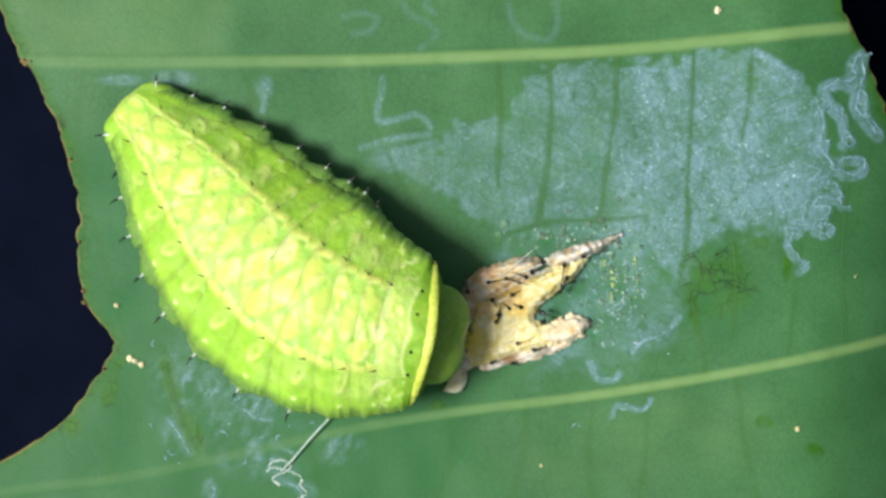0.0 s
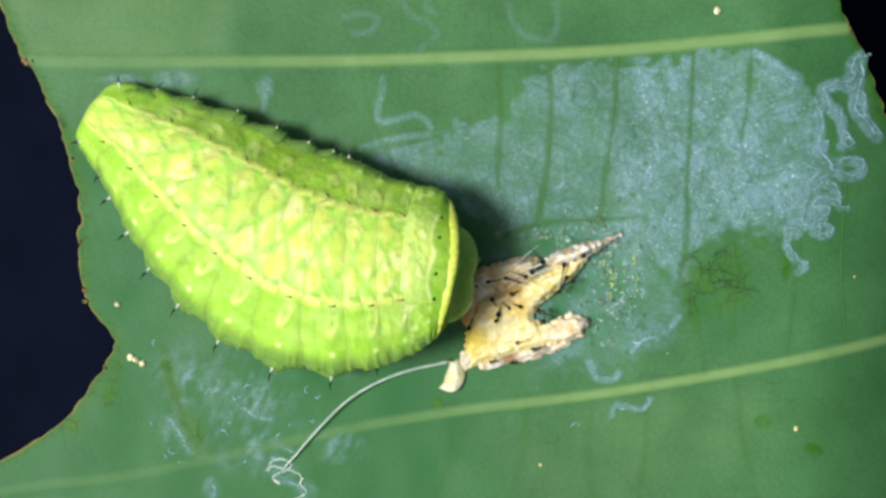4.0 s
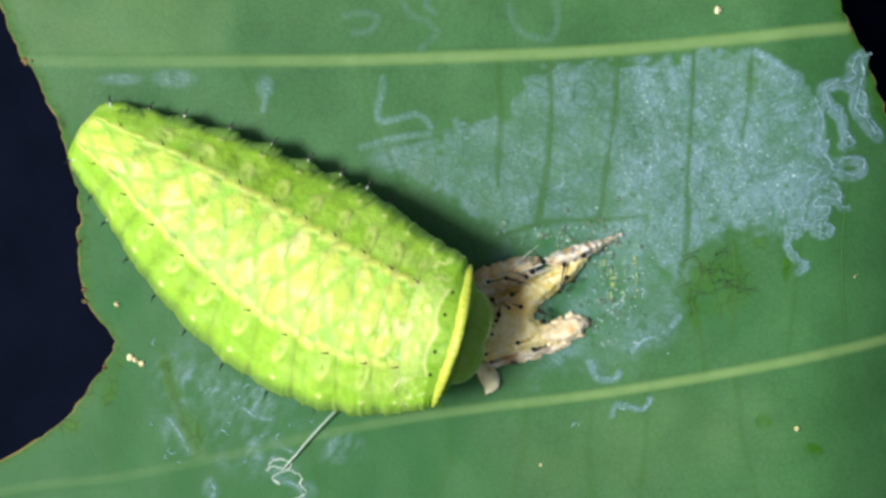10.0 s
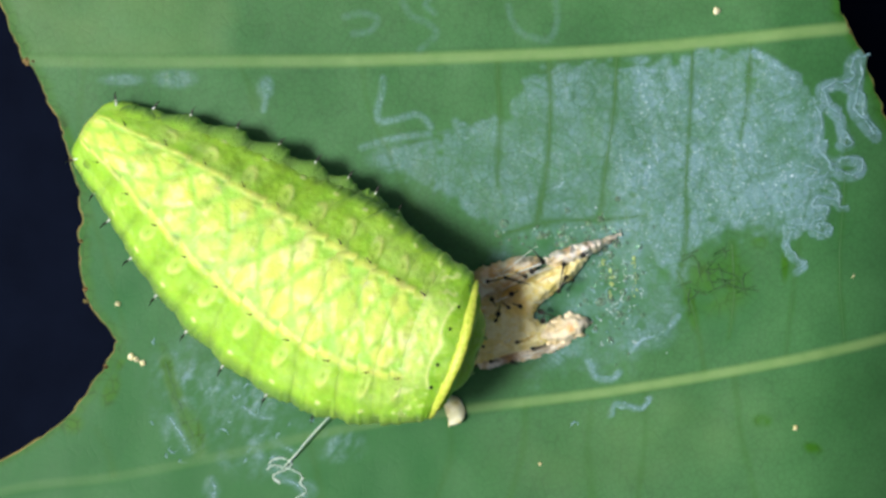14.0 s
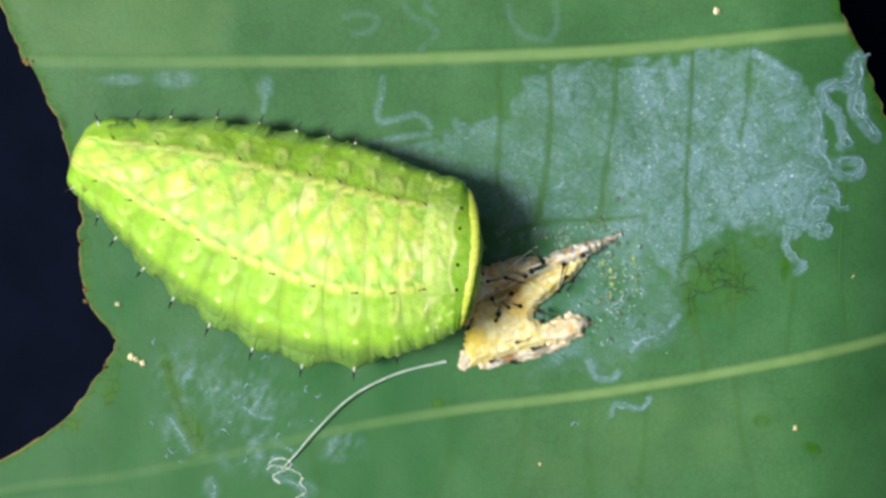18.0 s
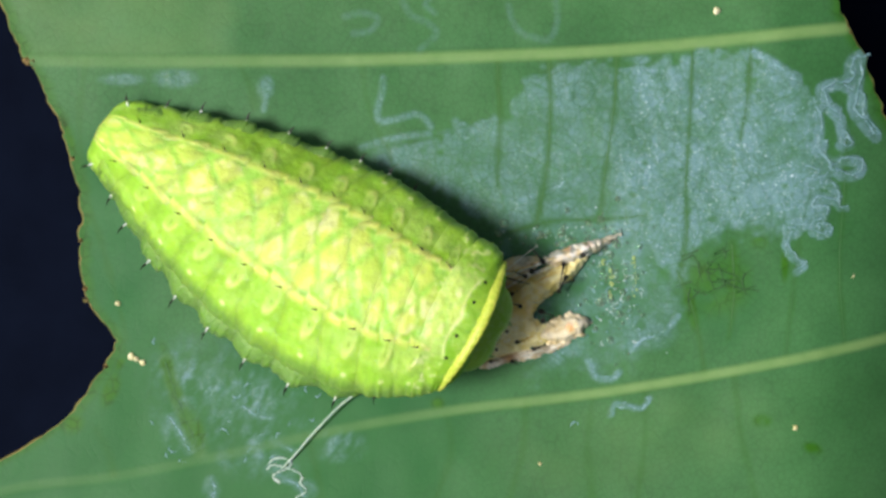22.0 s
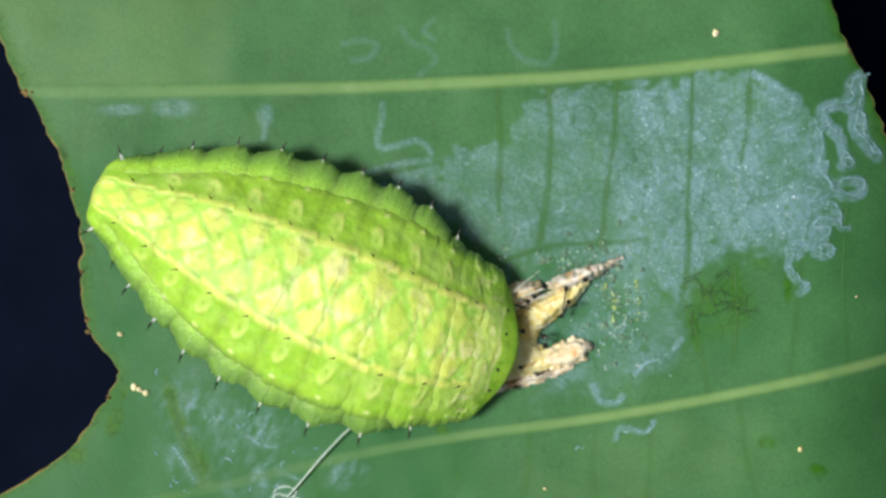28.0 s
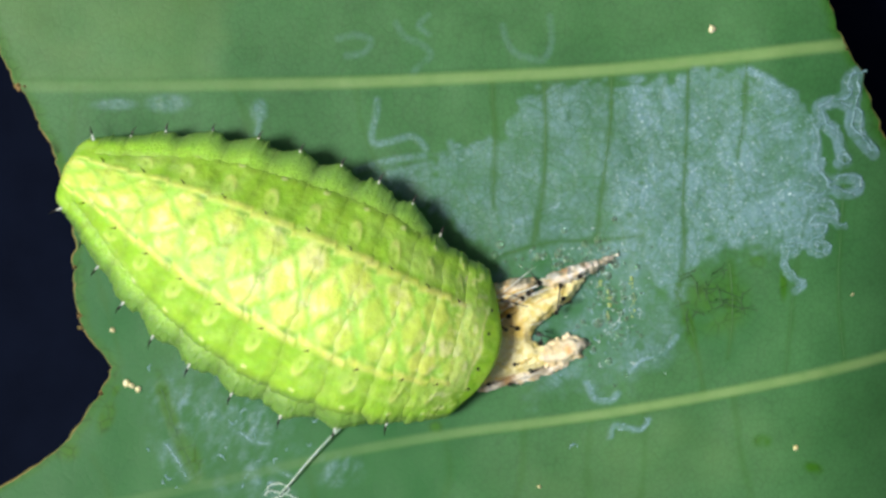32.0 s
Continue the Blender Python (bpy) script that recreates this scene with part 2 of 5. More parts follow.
GRIT = plain("crumb", (226, 218, 146), (248, 244, 208), 2.6, 0.5, 0.5, 0.06)
# pale colour that stands for glints on droplets and froth
GLINT = plain("pale_glint", (128, 172, 156), (196, 218, 214), 4.0, 0.12, 0.3, 0.03, 0.3)
YOLK = plain("yellow_smear", (150, 186, 108), (202, 214, 150), 2.6, 0.3, 0.4, 0.05)
BACKDROP = plain("dark_backdrop", (12, 17, 30), (15, 21, 36), 0.4, 1.0, 0.1, 0.05)
BACKDROP.node_tree.nodes["Principled BSDF"].inputs["Specular IOR Level"].default_value = 0.0


def drop_material():
    n = Nodes("clear_drop")
    return n.out(Base_Color=tuple(lin(214, 236, 214)) + (1,), Roughness=0.06, IOR=1.36, Transmission_Weight=0.9)


DROP = drop_material()

# ---- backdrop under the leaf: an added near-black sheet for the dark background ----
gv = [(-400, -400, -8.2), (400, -400, -8.2), (400, 400, -8.2), (-400, 400, -8.2)]
tagged(new("backdrop", mesh_of("backdrop", gv, [(0, 1, 2, 3)], BACKDROP)), "dark navy sheet added below the leaf as background", "backdrop", kind="structure")


# ---- the leaf ----
LEFT = [(-420, -420), (-150, -70), (0, 4), (100, 38), (120, 60), (215, 104), (300, 130), (360, 146), (440, 139), (500, 149),
        (540, 156), (575, 190), (605, 207), (660, 182), (730, 130), (785, 60), (820, 0), (880, -110), (1000, -330), (1160, -560)]
RIGHT = [(-420, 1330), (0, 1487), (45, 1502), (85, 1533), (140, 1552), (190, 1570), (300, 1640), (500, 1740), (1160, 1900)]


def edge_left(y):
    p = np.array(LEFT, float)
    f = np.interp(y, p[:, 0], p[:, 1])
    return f + 7 * (vnoise(y / 26, y * 0 + 3, 5) - 0.5) + 5 * (vnoise(y / 9, y * 0 + 1, 6) - 0.5)


def edge_right(y):
    p = np.array(RIGHT, float)
    f = np.interp(y, p[:, 0], p[:, 1])
    return f + 8 * (vnoise(y / 20, y * 0 + 7, 8) - 0.5) + 4 * (vnoise(y / 7, y * 0 + 2, 9) - 0.5)


def leaf_z(x, y):
    """Height of the blade in mm at plan units."""
    x, y = np.asarray(x, float), np.asarray(y, float)
    z = 0.16 * (fbm(x / 260, y / 260, 11) - 0.5) + 0.05 * (vnoise(x / 60, y / 60, 14) - 0.5)
    z = z - 1.5 * np.clip((x - 1340) / 250, 0, 1.6) ** 2.2
    return z - 8.0 * smooth(-80, -420, y) - 8.0 * smooth(930, 1160, y)


def inside(poly, x, y):
    """Signed distance to a polygon, positive inside."""
    p = np.array(poly, float)
    best = np.full(x.shape, 1e9)
    odd = np.zeros(x.shape, bool)
    for a, b in zip(p, np.roll(p, -1, axis=0)):
        e = b - a
        t = np.clip(((x - a[0]) * e[0] + (y - a[1]) * e[1]) / (e @ e), 0, 1)
        best = np.minimum(best, np.hypot(x - a[0] - t * e[0], y - a[1] - t * e[1]))
        cross = (a[1] > y) != (b[1] > y)
        odd ^= cross & (x < (b[0] - a[0]) * (y - a[1]) / (b[1] - a[1] + 1e-9) + a[0])
    return np.where(odd, best, -best)


def spot(x, y, cx, cy, rx, ry, turn=0.0):
    c, s = math.cos(radians(turn)), math.sin(radians(turn))
    u, v = ((x - cx) * c + (y - cy) * s) / rx, (-(x - cx) * s + (y - cy) * c) / ry
    return smooth(1.0, 0.35, np.sqrt(u * u + v * v))


BIG = [(925, 165), (985, 112), (1330, 90), (1412, 132), (1438, 200), (1478, 300), (1440, 400), (1330, 400), (1235, 440), (1205, 500), (1120, 440), (900, 425), (780, 340), (640, 250), (760, 255), (900, 205)]
LOWER = [(880, 430), (1130, 390), (1200, 560), (1110, 640), (960, 660), (900, 600)]


MAIN = [([(-40, 106), (42, 107), (220, 110), (420, 109), (640, 107), (860, 100), (1080, 90), (1300, 70), (1500, 48)], 12.5),
        ([(-240, 960), (0, 872), (200, 845), (400, 806), (600, 762), (800, 728), (1050, 698), (1300, 657), (1568, 604), (1740, 560)], 10.5)]
SIDE = [
    [(1092, 92), (1088, 180), (1075, 280), (1060, 392)], [(1226, 82), (1222, 200), (1214, 330), (1216, 420), (1200, 500)],
    [(972, 96), (974, 200), (968, 300), (948, 400)], [(880, 100), (884, 220), (880, 330)], [(1330, 70), (1322, 180), (1310, 250)],
    [(900, 412), (980, 392), (1060, 390), (1140, 382)], [(1200, 480), (1230, 560), (1250, 670)], [(1296, 430), (1300, 520), (1290, 600)],
    [(1140, 690), (1142, 780), (1128, 890)], [(930, 718), (925, 800), (900, 890)], [(790, 735), (800, 800), (770, 890)], [(1050, 702), (1040, 790), (1050, 890)],
    [(292, 640), (318, 720), (352, 800)], [(152, 110), (140, 200), (150, 330), (190, 470), (225, 600)], [(170, 760), (190, 800), (200, 840)],
    [(1390, 640), (1400, 560), (1415, 430), (1440, 330)], [(1505, 200), (1500, 330), (1490, 470), (1500, 610)], [(1300, 660), (1310, 760), (1340, 890)],
    [(540, 775), (560, 830), (570, 890)], [(640, 110), (655, 200), (700, 300), (740, 380)], [(420, 110), (440, 150), (450, 190)],
]


TRAILS = [
    ([(678, 138), (676, 165), (668, 195), (672, 215), (700, 212), (735, 203), (752, 212), (762, 226)], 6),
    ([(640, 262), (680, 250), (720, 242), (760, 238)], 6), ([(690, 300), (716, 272), (745, 258), (770, 252)], 7),
    ([(468, 140), (478, 158), (470, 176), (466, 196)], 5),
    ([(610, 30), (640, 24), (668, 34), (655, 55), (625, 60)], 6), ([(712, 4), (728, 28), (760, 44), (772, 62), (748, 84), (740, 96)], 6),
    ([(770, -10), (752, 8), (770, 24)], 5), ([(900, 10), (908, 40), (925, 60), (948, 68), (972, 70), (986, 40), (984, -5)], 6),
    ([(1540, 92), (1512, 110), (1508, 140), (1476, 150), (1456, 160), (1470, 190), (1490, 210), (1500, 250)], 8),
    ([(1530, 100), (1524, 150), (1516, 190), (1540, 222), (1560, 240)], 8), ([(1496, 150), (1530, 170), (1536, 205), (1562, 236)], 7),
    ([(1440, 180), (1452, 220), (1450, 262), (1470, 290), (1500, 284), (1526, 286), (1530, 304), (1500, 312), (1478, 300)], 7),
    ([(1436, 260), (1470, 300), (1440, 318), (1476, 330), (1480, 352), (1444, 350), (1436, 372), (1462, 368), (1450, 392), (1420, 400), (1394, 408)], 7),
    ([(1330, 92), (1362, 108), (1392, 128), (1408, 142)], 8), ([(1396, 410), (1392, 440), (1408, 460), (1424, 470), (1410, 484)], 5),
    ([(1082, 736), (1090, 716), (1112, 720), (1136, 724), (1150, 706)], 4.5), ([(1042, 640), (1056, 668), (1082, 672), (1096, 660)], 6),
    ([(924, 190), (946, 178), (940, 160), (972, 150), (990, 120)], 6), ([(300, 740), (320, 770), (336, 800)], 7), ([(372, 850), (380, 868), (374, 900)], 6),
    ([(500, 850), (524, 858), (540, 880)], 5), ([(430, 720), (452, 736), (480, 742)], 5), ([(480, 778), (500, 790), (520, 800)], 4),
    ([(1120, 620), (1140, 600), (1176, 590), (1200, 560)], 6), ([(800, 262), (808, 236), (806, 215)], 6), ([(840, 255), (850, 232), (870, 218)], 6),
]

rng = random.Random(31)
for i in range(13):
    x0, y0 = rng.uniform(1395, 1500), rng.uniform(170, 410)
    x0 = x0 + 0.12 * (250 - abs(y0 - 260))- 20
    r, a0, turn = rng.uniform(9, 20), rng.uniform(0, 6.3), rng.choice([-1, 1])
    TRAILS.append(([(x0 + r * (0.8 + 0.15 * j) * math.cos(a0 + turn * 1.0 * j), y0 + r * 0.8 * math.sin(a0 + turn * 1.0 * j)) for j in range(rng.randint(4, 7))], rng.uniform(4, 6.5)))


def near_line(q, x, y):
    """Distance to a polyline."""
    best = np.full(x.shape, 1e9)
    for a, b in zip(q[:-1], q[1:]):
        e = b - a
        t = np.clip(((x - a[0]) * e[0] + (y - a[1]) * e[1]) / (e @ e + 1e-9), 0, 1)
        best = np.minimum(best, np.hypot(x - a[0] - t * e[0], y - a[1] - t * e[1]))
    return best


def build_leaf():
    leaf = tagged(new("leaf"), "broad green leaf with bitten brown edges and dried pale film", "leaf")
    ys = np.concatenate([np.linspace(-420, -20, 30)[:-1], np.linspace(-20, 900, 240), np.linspace(900, 1160, 24)[1:]])
    us = np.linspace(0, 1, 400)
    y = np.repeat(ys[:, None], len(us), axis=1)
    x = edge_left(y[:, 0])[:, None] + (edge_right(y[:, 0]) - edge_left(y[:, 0]))[:, None] * us[None, :]
    jag = 26 * (fbm(x / 46, y / 46, 21) - 0.5) + 16 * (vnoise(x / 13, y / 13, 24) - 0.5)
    film = smooth(-5 - 14 * smooth(330, 430, y), 7 + 12 * smooth(330, 430, y), inside(BIG, x, y) + 1.9 * jag) * np.clip(0.44 + 0.30 * smooth(1060, 1150, x) + 0.22 * spot(x, y, 1310, 320, 130, 110) + 0.6 * (fbm(x / 46, y / 46, 30, 4) - 0.46), 0, 1)
    film = np.maximum(film, 0.62 * smooth(-25, 25, inside(LOWER, x, y) + 2 * jag) * np.clip(1.7 * fbm(x / 34, y / 34, 81) - 0.25, 0, 1))
    patch = 1.6 * fbm(x / 50, y / 36, 33) - 0.25
    streaky = np.clip(2.6 * fbm(x / 20 + y / 60, y / 44 - x / 90, 37) - 1.0, 0, 1)
    film = np.maximum(film, 1.5 * spot(x, y, 410, 720, 200, 130, 30) * np.clip(patch, 0, 1) * (0.35 + 0.65 * streaky))
    curls = random.Random(77)
    for i in range(120):
        x0, y0 = curls.uniform(760, 1450), curls.uniform(110, 440)
        r, a0, way = curls.uniform(12, 34), curls.uniform(0, 6.3), curls.choice([-1, 1])
        q = np.array([(x0 + r * math.cos(a0 + way * 0.5 * j), y0 + r * math.sin(a0 + way * 0.5 * j) + 3 * j) for j in range(curls.randint(4, 8))])
        near = (np.abs(x - x0) < 70) & (np.abs(y - y0) < 70)
        d = near_line(q, x[near], y[near])
        film[near] = film[near] * (1 + curls.uniform(-0.25, 0.45) * smooth(7, 2.5, d))
    for s in ((502, 834, 34, 24), (540, 868, 30, 22), (374, 868, 18, 34), (310, 770, 30, 44, -25), (310, 140, 50, 22), (470, 155, 20, 26), (215, 142, 50, 14), (705, 282, 70, 30), (600, 790, 60, 40), (1150, 590, 60, 40)):
        film = np.maximum(film, 0.6 * spot(x, y, *s))
    corner = smooth(600, 640, y) * smooth(720, 640, x)
    film = film * (1 - corner * (1 - np.clip(2.4 * fbm(x / 9 + y / 40, y / 17, 39) - 0.8, 0, 1)))
    for pts, w in TRAILS:
        gain = 0.22 if pts[0][1] < 100 and pts[0][0] < 1000 else 0.55 if pts[0][0] < 1000 else 0.92
        near = (np.abs(x - pts[0][0]) < 190) & (np.abs(y - pts[0][1]) < 190)
        w = w * (1.6 if pts[0][0] > 1380 else 1.0)
        d = near_line(spline(pts, 5 * len(pts)), x[near], y[near])
        film[near] = np.maximum(film[near], gain * (smooth(w * 1.05, w * 0.75, d) if pts[0][0] > 1380 else smooth(w * 1.5, w * 0.4, d)))
    for cx, cy, r in ((1261, 389, 13), (1348, 403, 11), (1142, 290, 10), (1300, 352, 7), (1206, 300, 8), (1390, 330, 9), (1120, 345, 9), (1336, 142, 8), (1136, 578, 14), (1205, 470, 10)):
        film = film * (1 - 0.8 * spot(x, y, cx, cy, r, 0.8 * r))
    film = film * (1 - 0.85 * spot(x, y, 1275, 520, 95, 110)) * (1 - 0.5 * spot(x, y, 960, 480, 150, 40, -20))
    haze = 0.42 * smooth(460, 380, x + 90 * (fbm(x / 60, y / 60, 40) - 0.5)) * smooth(112, 90, y) * (0.5 + 0.9 * fbm(x / 70, y / 50, 41))
    haze = np.maximum(haze, 0.35 * spot(x, y, 1160, 780, 420, 120, -8) * fbm(x / 70, y / 70, 44))
    haze = np.maximum(haze, 0.05 * smooth(-10, -60, inside([(210, 100), (1500, 60), (1568, 600), (800, 720), (200, 560)], x, y)))
    stain = 0.75 * spot(x, y, 1270, 500, 84, 78) * np.clip(fbm(x / 22, y / 22, 50) * 1.8 - 0.2, 0, 1)
    for s in ((196, 690, 20, 44, 20), (214, 640, 10, 30, 20), (125, 750, 30, 26, 0), (165, 600, 14, 40, -30), (120, 240, 10, 60, -20), (1350, 745, 22, 16, 0), (1440, 795, 26, 14, 20),
              (295, 640, 12, 50, -15), (350, 760, 14, 60, -20), (775, 715, 16, 14, 0), (1300, 476, 18, 56, 0), (1224, 548, 16, 60, -10), (1345, 430, 20, 14, 0), (1390, 470, 10, 40, 0)):
        stain = np.maximum(stain, spot(x, y, *s) * np.clip(2.3 * fbm(x / 18, y / 18, 52) - 0.15, 0, 1.0))
    stain = np.maximum(stain, 0.8 * smooth(13, 3, near_line(spline(SIDE[12], 12), x, y) + 10 * (fbm(x / 16, y / 16, 58) - 0.5)))
    lip = np.minimum(x - edge_left(y), edge_right(y) - x)
    stain = np.maximum(stain, 0.7 * smooth(26, 3, lip + 10 * (fbm(x / 25, y / 25, 57) - 0.5)))
    haze = np.maximum(haze, 0.6 * smooth(18, 4, near_line(spline(SIDE[12], 12), x, y)))
    veins, sides = np.zeros(x.shape), np.zeros(x.shape)
    for pts, w in MAIN:
        q = spline(pts, 40)
        d = near_line(q, x, y)
        low = 300 * (pts[0][1] > 500)
        veins = np.maximum(veins, smooth(w * 1.25, w * 0.35, d) * (0.4 - low / 1500 + (0.6 + low / 1500) * smooth(100 + low, 900 + low, x)))
    for i, pts in enumerate(SIDE):
        d = near_line(spline(pts, 10), x, y)
        sides = np.maximum(sides, (1.0 if i < 8 else 0.6) * smooth(9, 2.0, d + 6 * (vnoise(x / 30, y / 30, 73) - 0.5)) * (0.5 + 0.5 * vnoise(x / 40, y / 40, 71)))
    film = film * (1 - 0.75 * sides) * (1 - veins)
    cover = np.stack([film, haze * (1 - veins), stain], axis=-1)
    # deep: richer green patch at right, plus shade beside body and husk as colour
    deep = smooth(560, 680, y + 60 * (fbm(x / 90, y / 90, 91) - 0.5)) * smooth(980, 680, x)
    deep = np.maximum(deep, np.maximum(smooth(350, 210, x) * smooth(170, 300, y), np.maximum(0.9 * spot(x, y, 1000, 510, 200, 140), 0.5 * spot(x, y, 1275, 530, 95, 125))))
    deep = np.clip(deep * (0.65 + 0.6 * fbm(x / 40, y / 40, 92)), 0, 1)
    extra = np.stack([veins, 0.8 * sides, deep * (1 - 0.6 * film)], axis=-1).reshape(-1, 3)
    cover = cover.reshape(-1, 3)
    z = leaf_z(x, y) + 0.06 * veins + 0.05 * film * (fbm(x / 12, y / 12, 60) - 0.3)
    X, Y = plan(x, y)
    top = np.stack([X, Y, z], axis=-1).reshape(-1, 3)
    nu, nv = len(ys), len(us)
    keep_r, keep_c = np.arange(0, nu, 6), np.arange(0, nv, 8)
    keep_r, keep_c = np.union1d(keep_r, [nu - 1]), np.union1d(keep_c, [nv - 1])
    blade = mesh_of("blade", top, [f[::-1] for f in grid_faces(nu, nv)], LEAF, cover, "cover")
    at = blade.color_attributes.new("veins", "FLOAT_COLOR", "POINT")
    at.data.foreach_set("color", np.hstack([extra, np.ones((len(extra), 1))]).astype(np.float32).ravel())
    part("blade", blade, leaf)
    # underside and the cut edge
    low = np.stack([X, Y, z - 0.22], axis=-1)[np.ix_(keep_r, keep_c)]
    part("underside", mesh_of("underside", low.reshape(-1, 3), grid_faces(len(keep_r), len(keep_c)), SIDEVEIN), leaf)
    for j in (0, nv - 1):
        path = np.stack([X[:, j], Y[:, j], z[:, j] - 0.08], axis=-1)
        rad = 0.03 + 0.05 * vnoise(ys / 14, ys * 0, 70 + j)
        v, f = tube(path, rad, 8)
        part("leaf_margin", mesh_of("leaf_margin", v, f, EDGE), leaf, "brown dried cut margin")
    return leaf


LEAF_OB = build_leaf()


def on_leaf(points, lift=0.0, n=60):
    p = spline(points, n)
    x, y = plan(p[:, 0], p[:, 1])
    return np.stack([x, y, leaf_z(p[:, 0], p[:, 1]) + lift], axis=-1)


def vein(points, w0, w1, material, parent, name="vein", flat=0.5, n=60, lift=0.0, label=""):
    path = on_leaf(points, lift, n)
    k = np.arange(n)
    rad = np.interp(k, [0, n - 1], [w0, w1]) * 0.02 * (0.85 + 0.3 * vnoise(k / 3.0, k * 0, int(points[0][0])))
    v, f = tube(path, rad, 10, flat)
    return part(name, mesh_of(name, v, f, material), parent, label)


for pts, w in MAIN:
    vein(pts[4:] if w == 12.5 else pts[6:], 0.4, 3.4, VEIN, LEAF_OB, "main_vein", 0.2, 120, 0.035, "pale yellow-green main vein")
for i, pts in enumerate(SIDE):
    if i < 8 or i in (12, 15, 16):
        vein(pts, 0.8 + 0.5 * hash2(i, 1, 2), 0.5, SIDEVEIN if i < 8 else SOFTVEIN, LEAF_OB, "side_vein", 0.2, 40, 0.004)

# finer twigs of the net round the brown-green patch
rng = random.Random(5)
for i in range(26):
    x0, y0 = rng.uniform(1222, 1320), rng.uniform(438, 520)
    a = rng.choice([0.2, 1.4, 2.6, -0.6]) + rng.uniform(-0.3, 0.3)
    L = rng.uniform(16, 46)
    pts = [(x0, y0), (x0 + 0.5 * L * math.cos(a) + rng.uniform(-6, 6), y0 + 0.5 * L * math.sin(a)), (x0 + L * math.cos(a), y0 + L * math.sin(a))]
    vein(pts, 1.4, 0.7, NETVEIN, LEAF_OB, "fine_vein", 0.12, 12, 0.008)

# ---- pale winding trails on the blade ----
for i, (pts, w) in enumerate(TRAILS):
    if pts[0][0] < 1000 and not (pts[0][1] > 700 and i < 26):
        continue
    n = 22 * len(pts)
    k = np.arange(n)
    for strand in range(2 if pts[0][0] > 1000 else 1):
        path = on_leaf(pts, 0.0, n)
        sway = 0.10 * strand
        path[:, :2] += (0.11 * (strand - 0.5) if pts[0][0] > 1380 else 0.0) * np.array([1.0, 0.6])
        path[:, 0] += sway * (1.6 * vnoise(k / 9.0, k * 0, 40 + i) - 0.5) + 0.03 * (vnoise(k / 1.7, k * 0, 42 + i) - 0.5)
        path[:, 1] += sway * (1.6 * vnoise(k / 9.0, k * 0, 41 + i) - 0.5) + 0.03 * (vnoise(k / 1.7, k * 0, 43 + i) - 0.5)
        thick = w * 0.02 * (0.12 + 0.6 * vnoise(k / 1.6, k * 0, i + 7 * strand)) * (0.5 if strand or pts[0][0] < 1000 else 0.6)
        v, f = tube(path, thick, 8, 0.3)
        part("dried_trail", mesh_of("dried_trail", v, f, FILM), LEAF_OB, "pale bluish dried winding trail")

# short bright flecks of dried slime: low on the blade, and as froth round the husk
rng = random.Random(44)
FLECKS = [(297, 806), (314, 813), (306, 796), (322, 828), (462, 776), (480, 818), (438, 806), (405, 743), (508, 750), (551, 743), (264, 752), (278, 607), (418, 700), (440, 690),
          (452, 730), (392, 770), (494, 776), (430, 815), (374, 868), (378, 880), (470, 640), (560, 700), (545, 690), (1018, 756), (1140, 712), (1100, 716)]
for i in range(64):
    x, y = FLECKS[i] if i < len(FLECKS) else (rng.gauss(1078, 30), rng.gauss(515, 52))
    r, a0, way = rng.uniform(4, 10), rng.uniform(0, 6.3), rng.choice([-1, 1])
    pts = [(x + r * (0.7 + 0.15 * j) * math.cos(a0 + way * 0.8 * j), y + r * math.sin(a0 + way * 0.8 * j)) for j in range(rng.randint(3, 5))]
    n = 8 * len(pts)
    k = np.arange(n)
    path = on_leaf(pts, 0.0, n)
    path[:, :2] += 0.04 * np.stack([vnoise(k / 2.0, k * 0, 40 + i), vnoise(k / 2.0, k * 0, 90 + i)], -1)
    v, f = tube(path, 0.008 + 0.036 * vnoise(k / 2.2, k * 0, 9 + i) * np.sin(np.pi * k / (n - 1)), 7, 0.5)
    # every second froth fleck takes the painted glint colour
    part("slime_fleck", mesh_of("slime_fleck", v, f, GLINT if i > 25 and i % 2 else FILM), LEAF_OB, "whitish fleck of dried slime")
for cx, cy, r in ((46, 109, 0.20), (58, 108, 0.13), (1499, 49, 0.17), (1508, 55, 0.11), (150, 512, 0.12), (152, 534, 0.13), (143, 428, 0.11), (128, 282, 0.09), (186, 650, 0.10)):
    X, Y = plan(cx, cy)
    v, f = ball((X, Y, float(leaf_z(cx, cy))), 0.75 * r, 10, 0.3)
    v = [(a + 0.10 * (hash2(a * 99, b * 77, 1) - 0.5), b + 0.10 * (hash2(b * 55, a * 91, 2) - 0.5), c) for a, b, c in v]
    part("margin_scar", mesh_of("margin_scar", v, f, RUST), LEAF_OB, "rusty brown scar on the margin")

# pale specks that stand for glints of dried film over the big patch, and drops round the husk
rng = random.Random(9)
gl_v, gl_f = [], []
for i in range(330):
    x, y = (rng.uniform(1100, 1480), rng.uniform(130, 450)) if i < 210 else (rng.uniform(880, 1200), rng.uniform(390, 660))
    if inside(BIG if i < 210 else LOWER, np.array([x]), np.array([y]))[0] < 0:
        continue
    X, Y = plan(x, y)
    v, f = ball((X, Y, float(leaf_z(x, y)) + 0.01), rng.uniform(0.012, 0.035) * rng.choice([0.7, 1.0, 1.4]), 6, 0.4)
    o = len(gl_v)
    gl_v += v
    gl_f += [tuple(k + o for k in q) for q in f]
tagged(part("film_glint", mesh_of("film_glint", gl_v, gl_f, FILM), LEAF_OB, "tiny pale specks that stand for glints in the dried film"), kind="stuff")
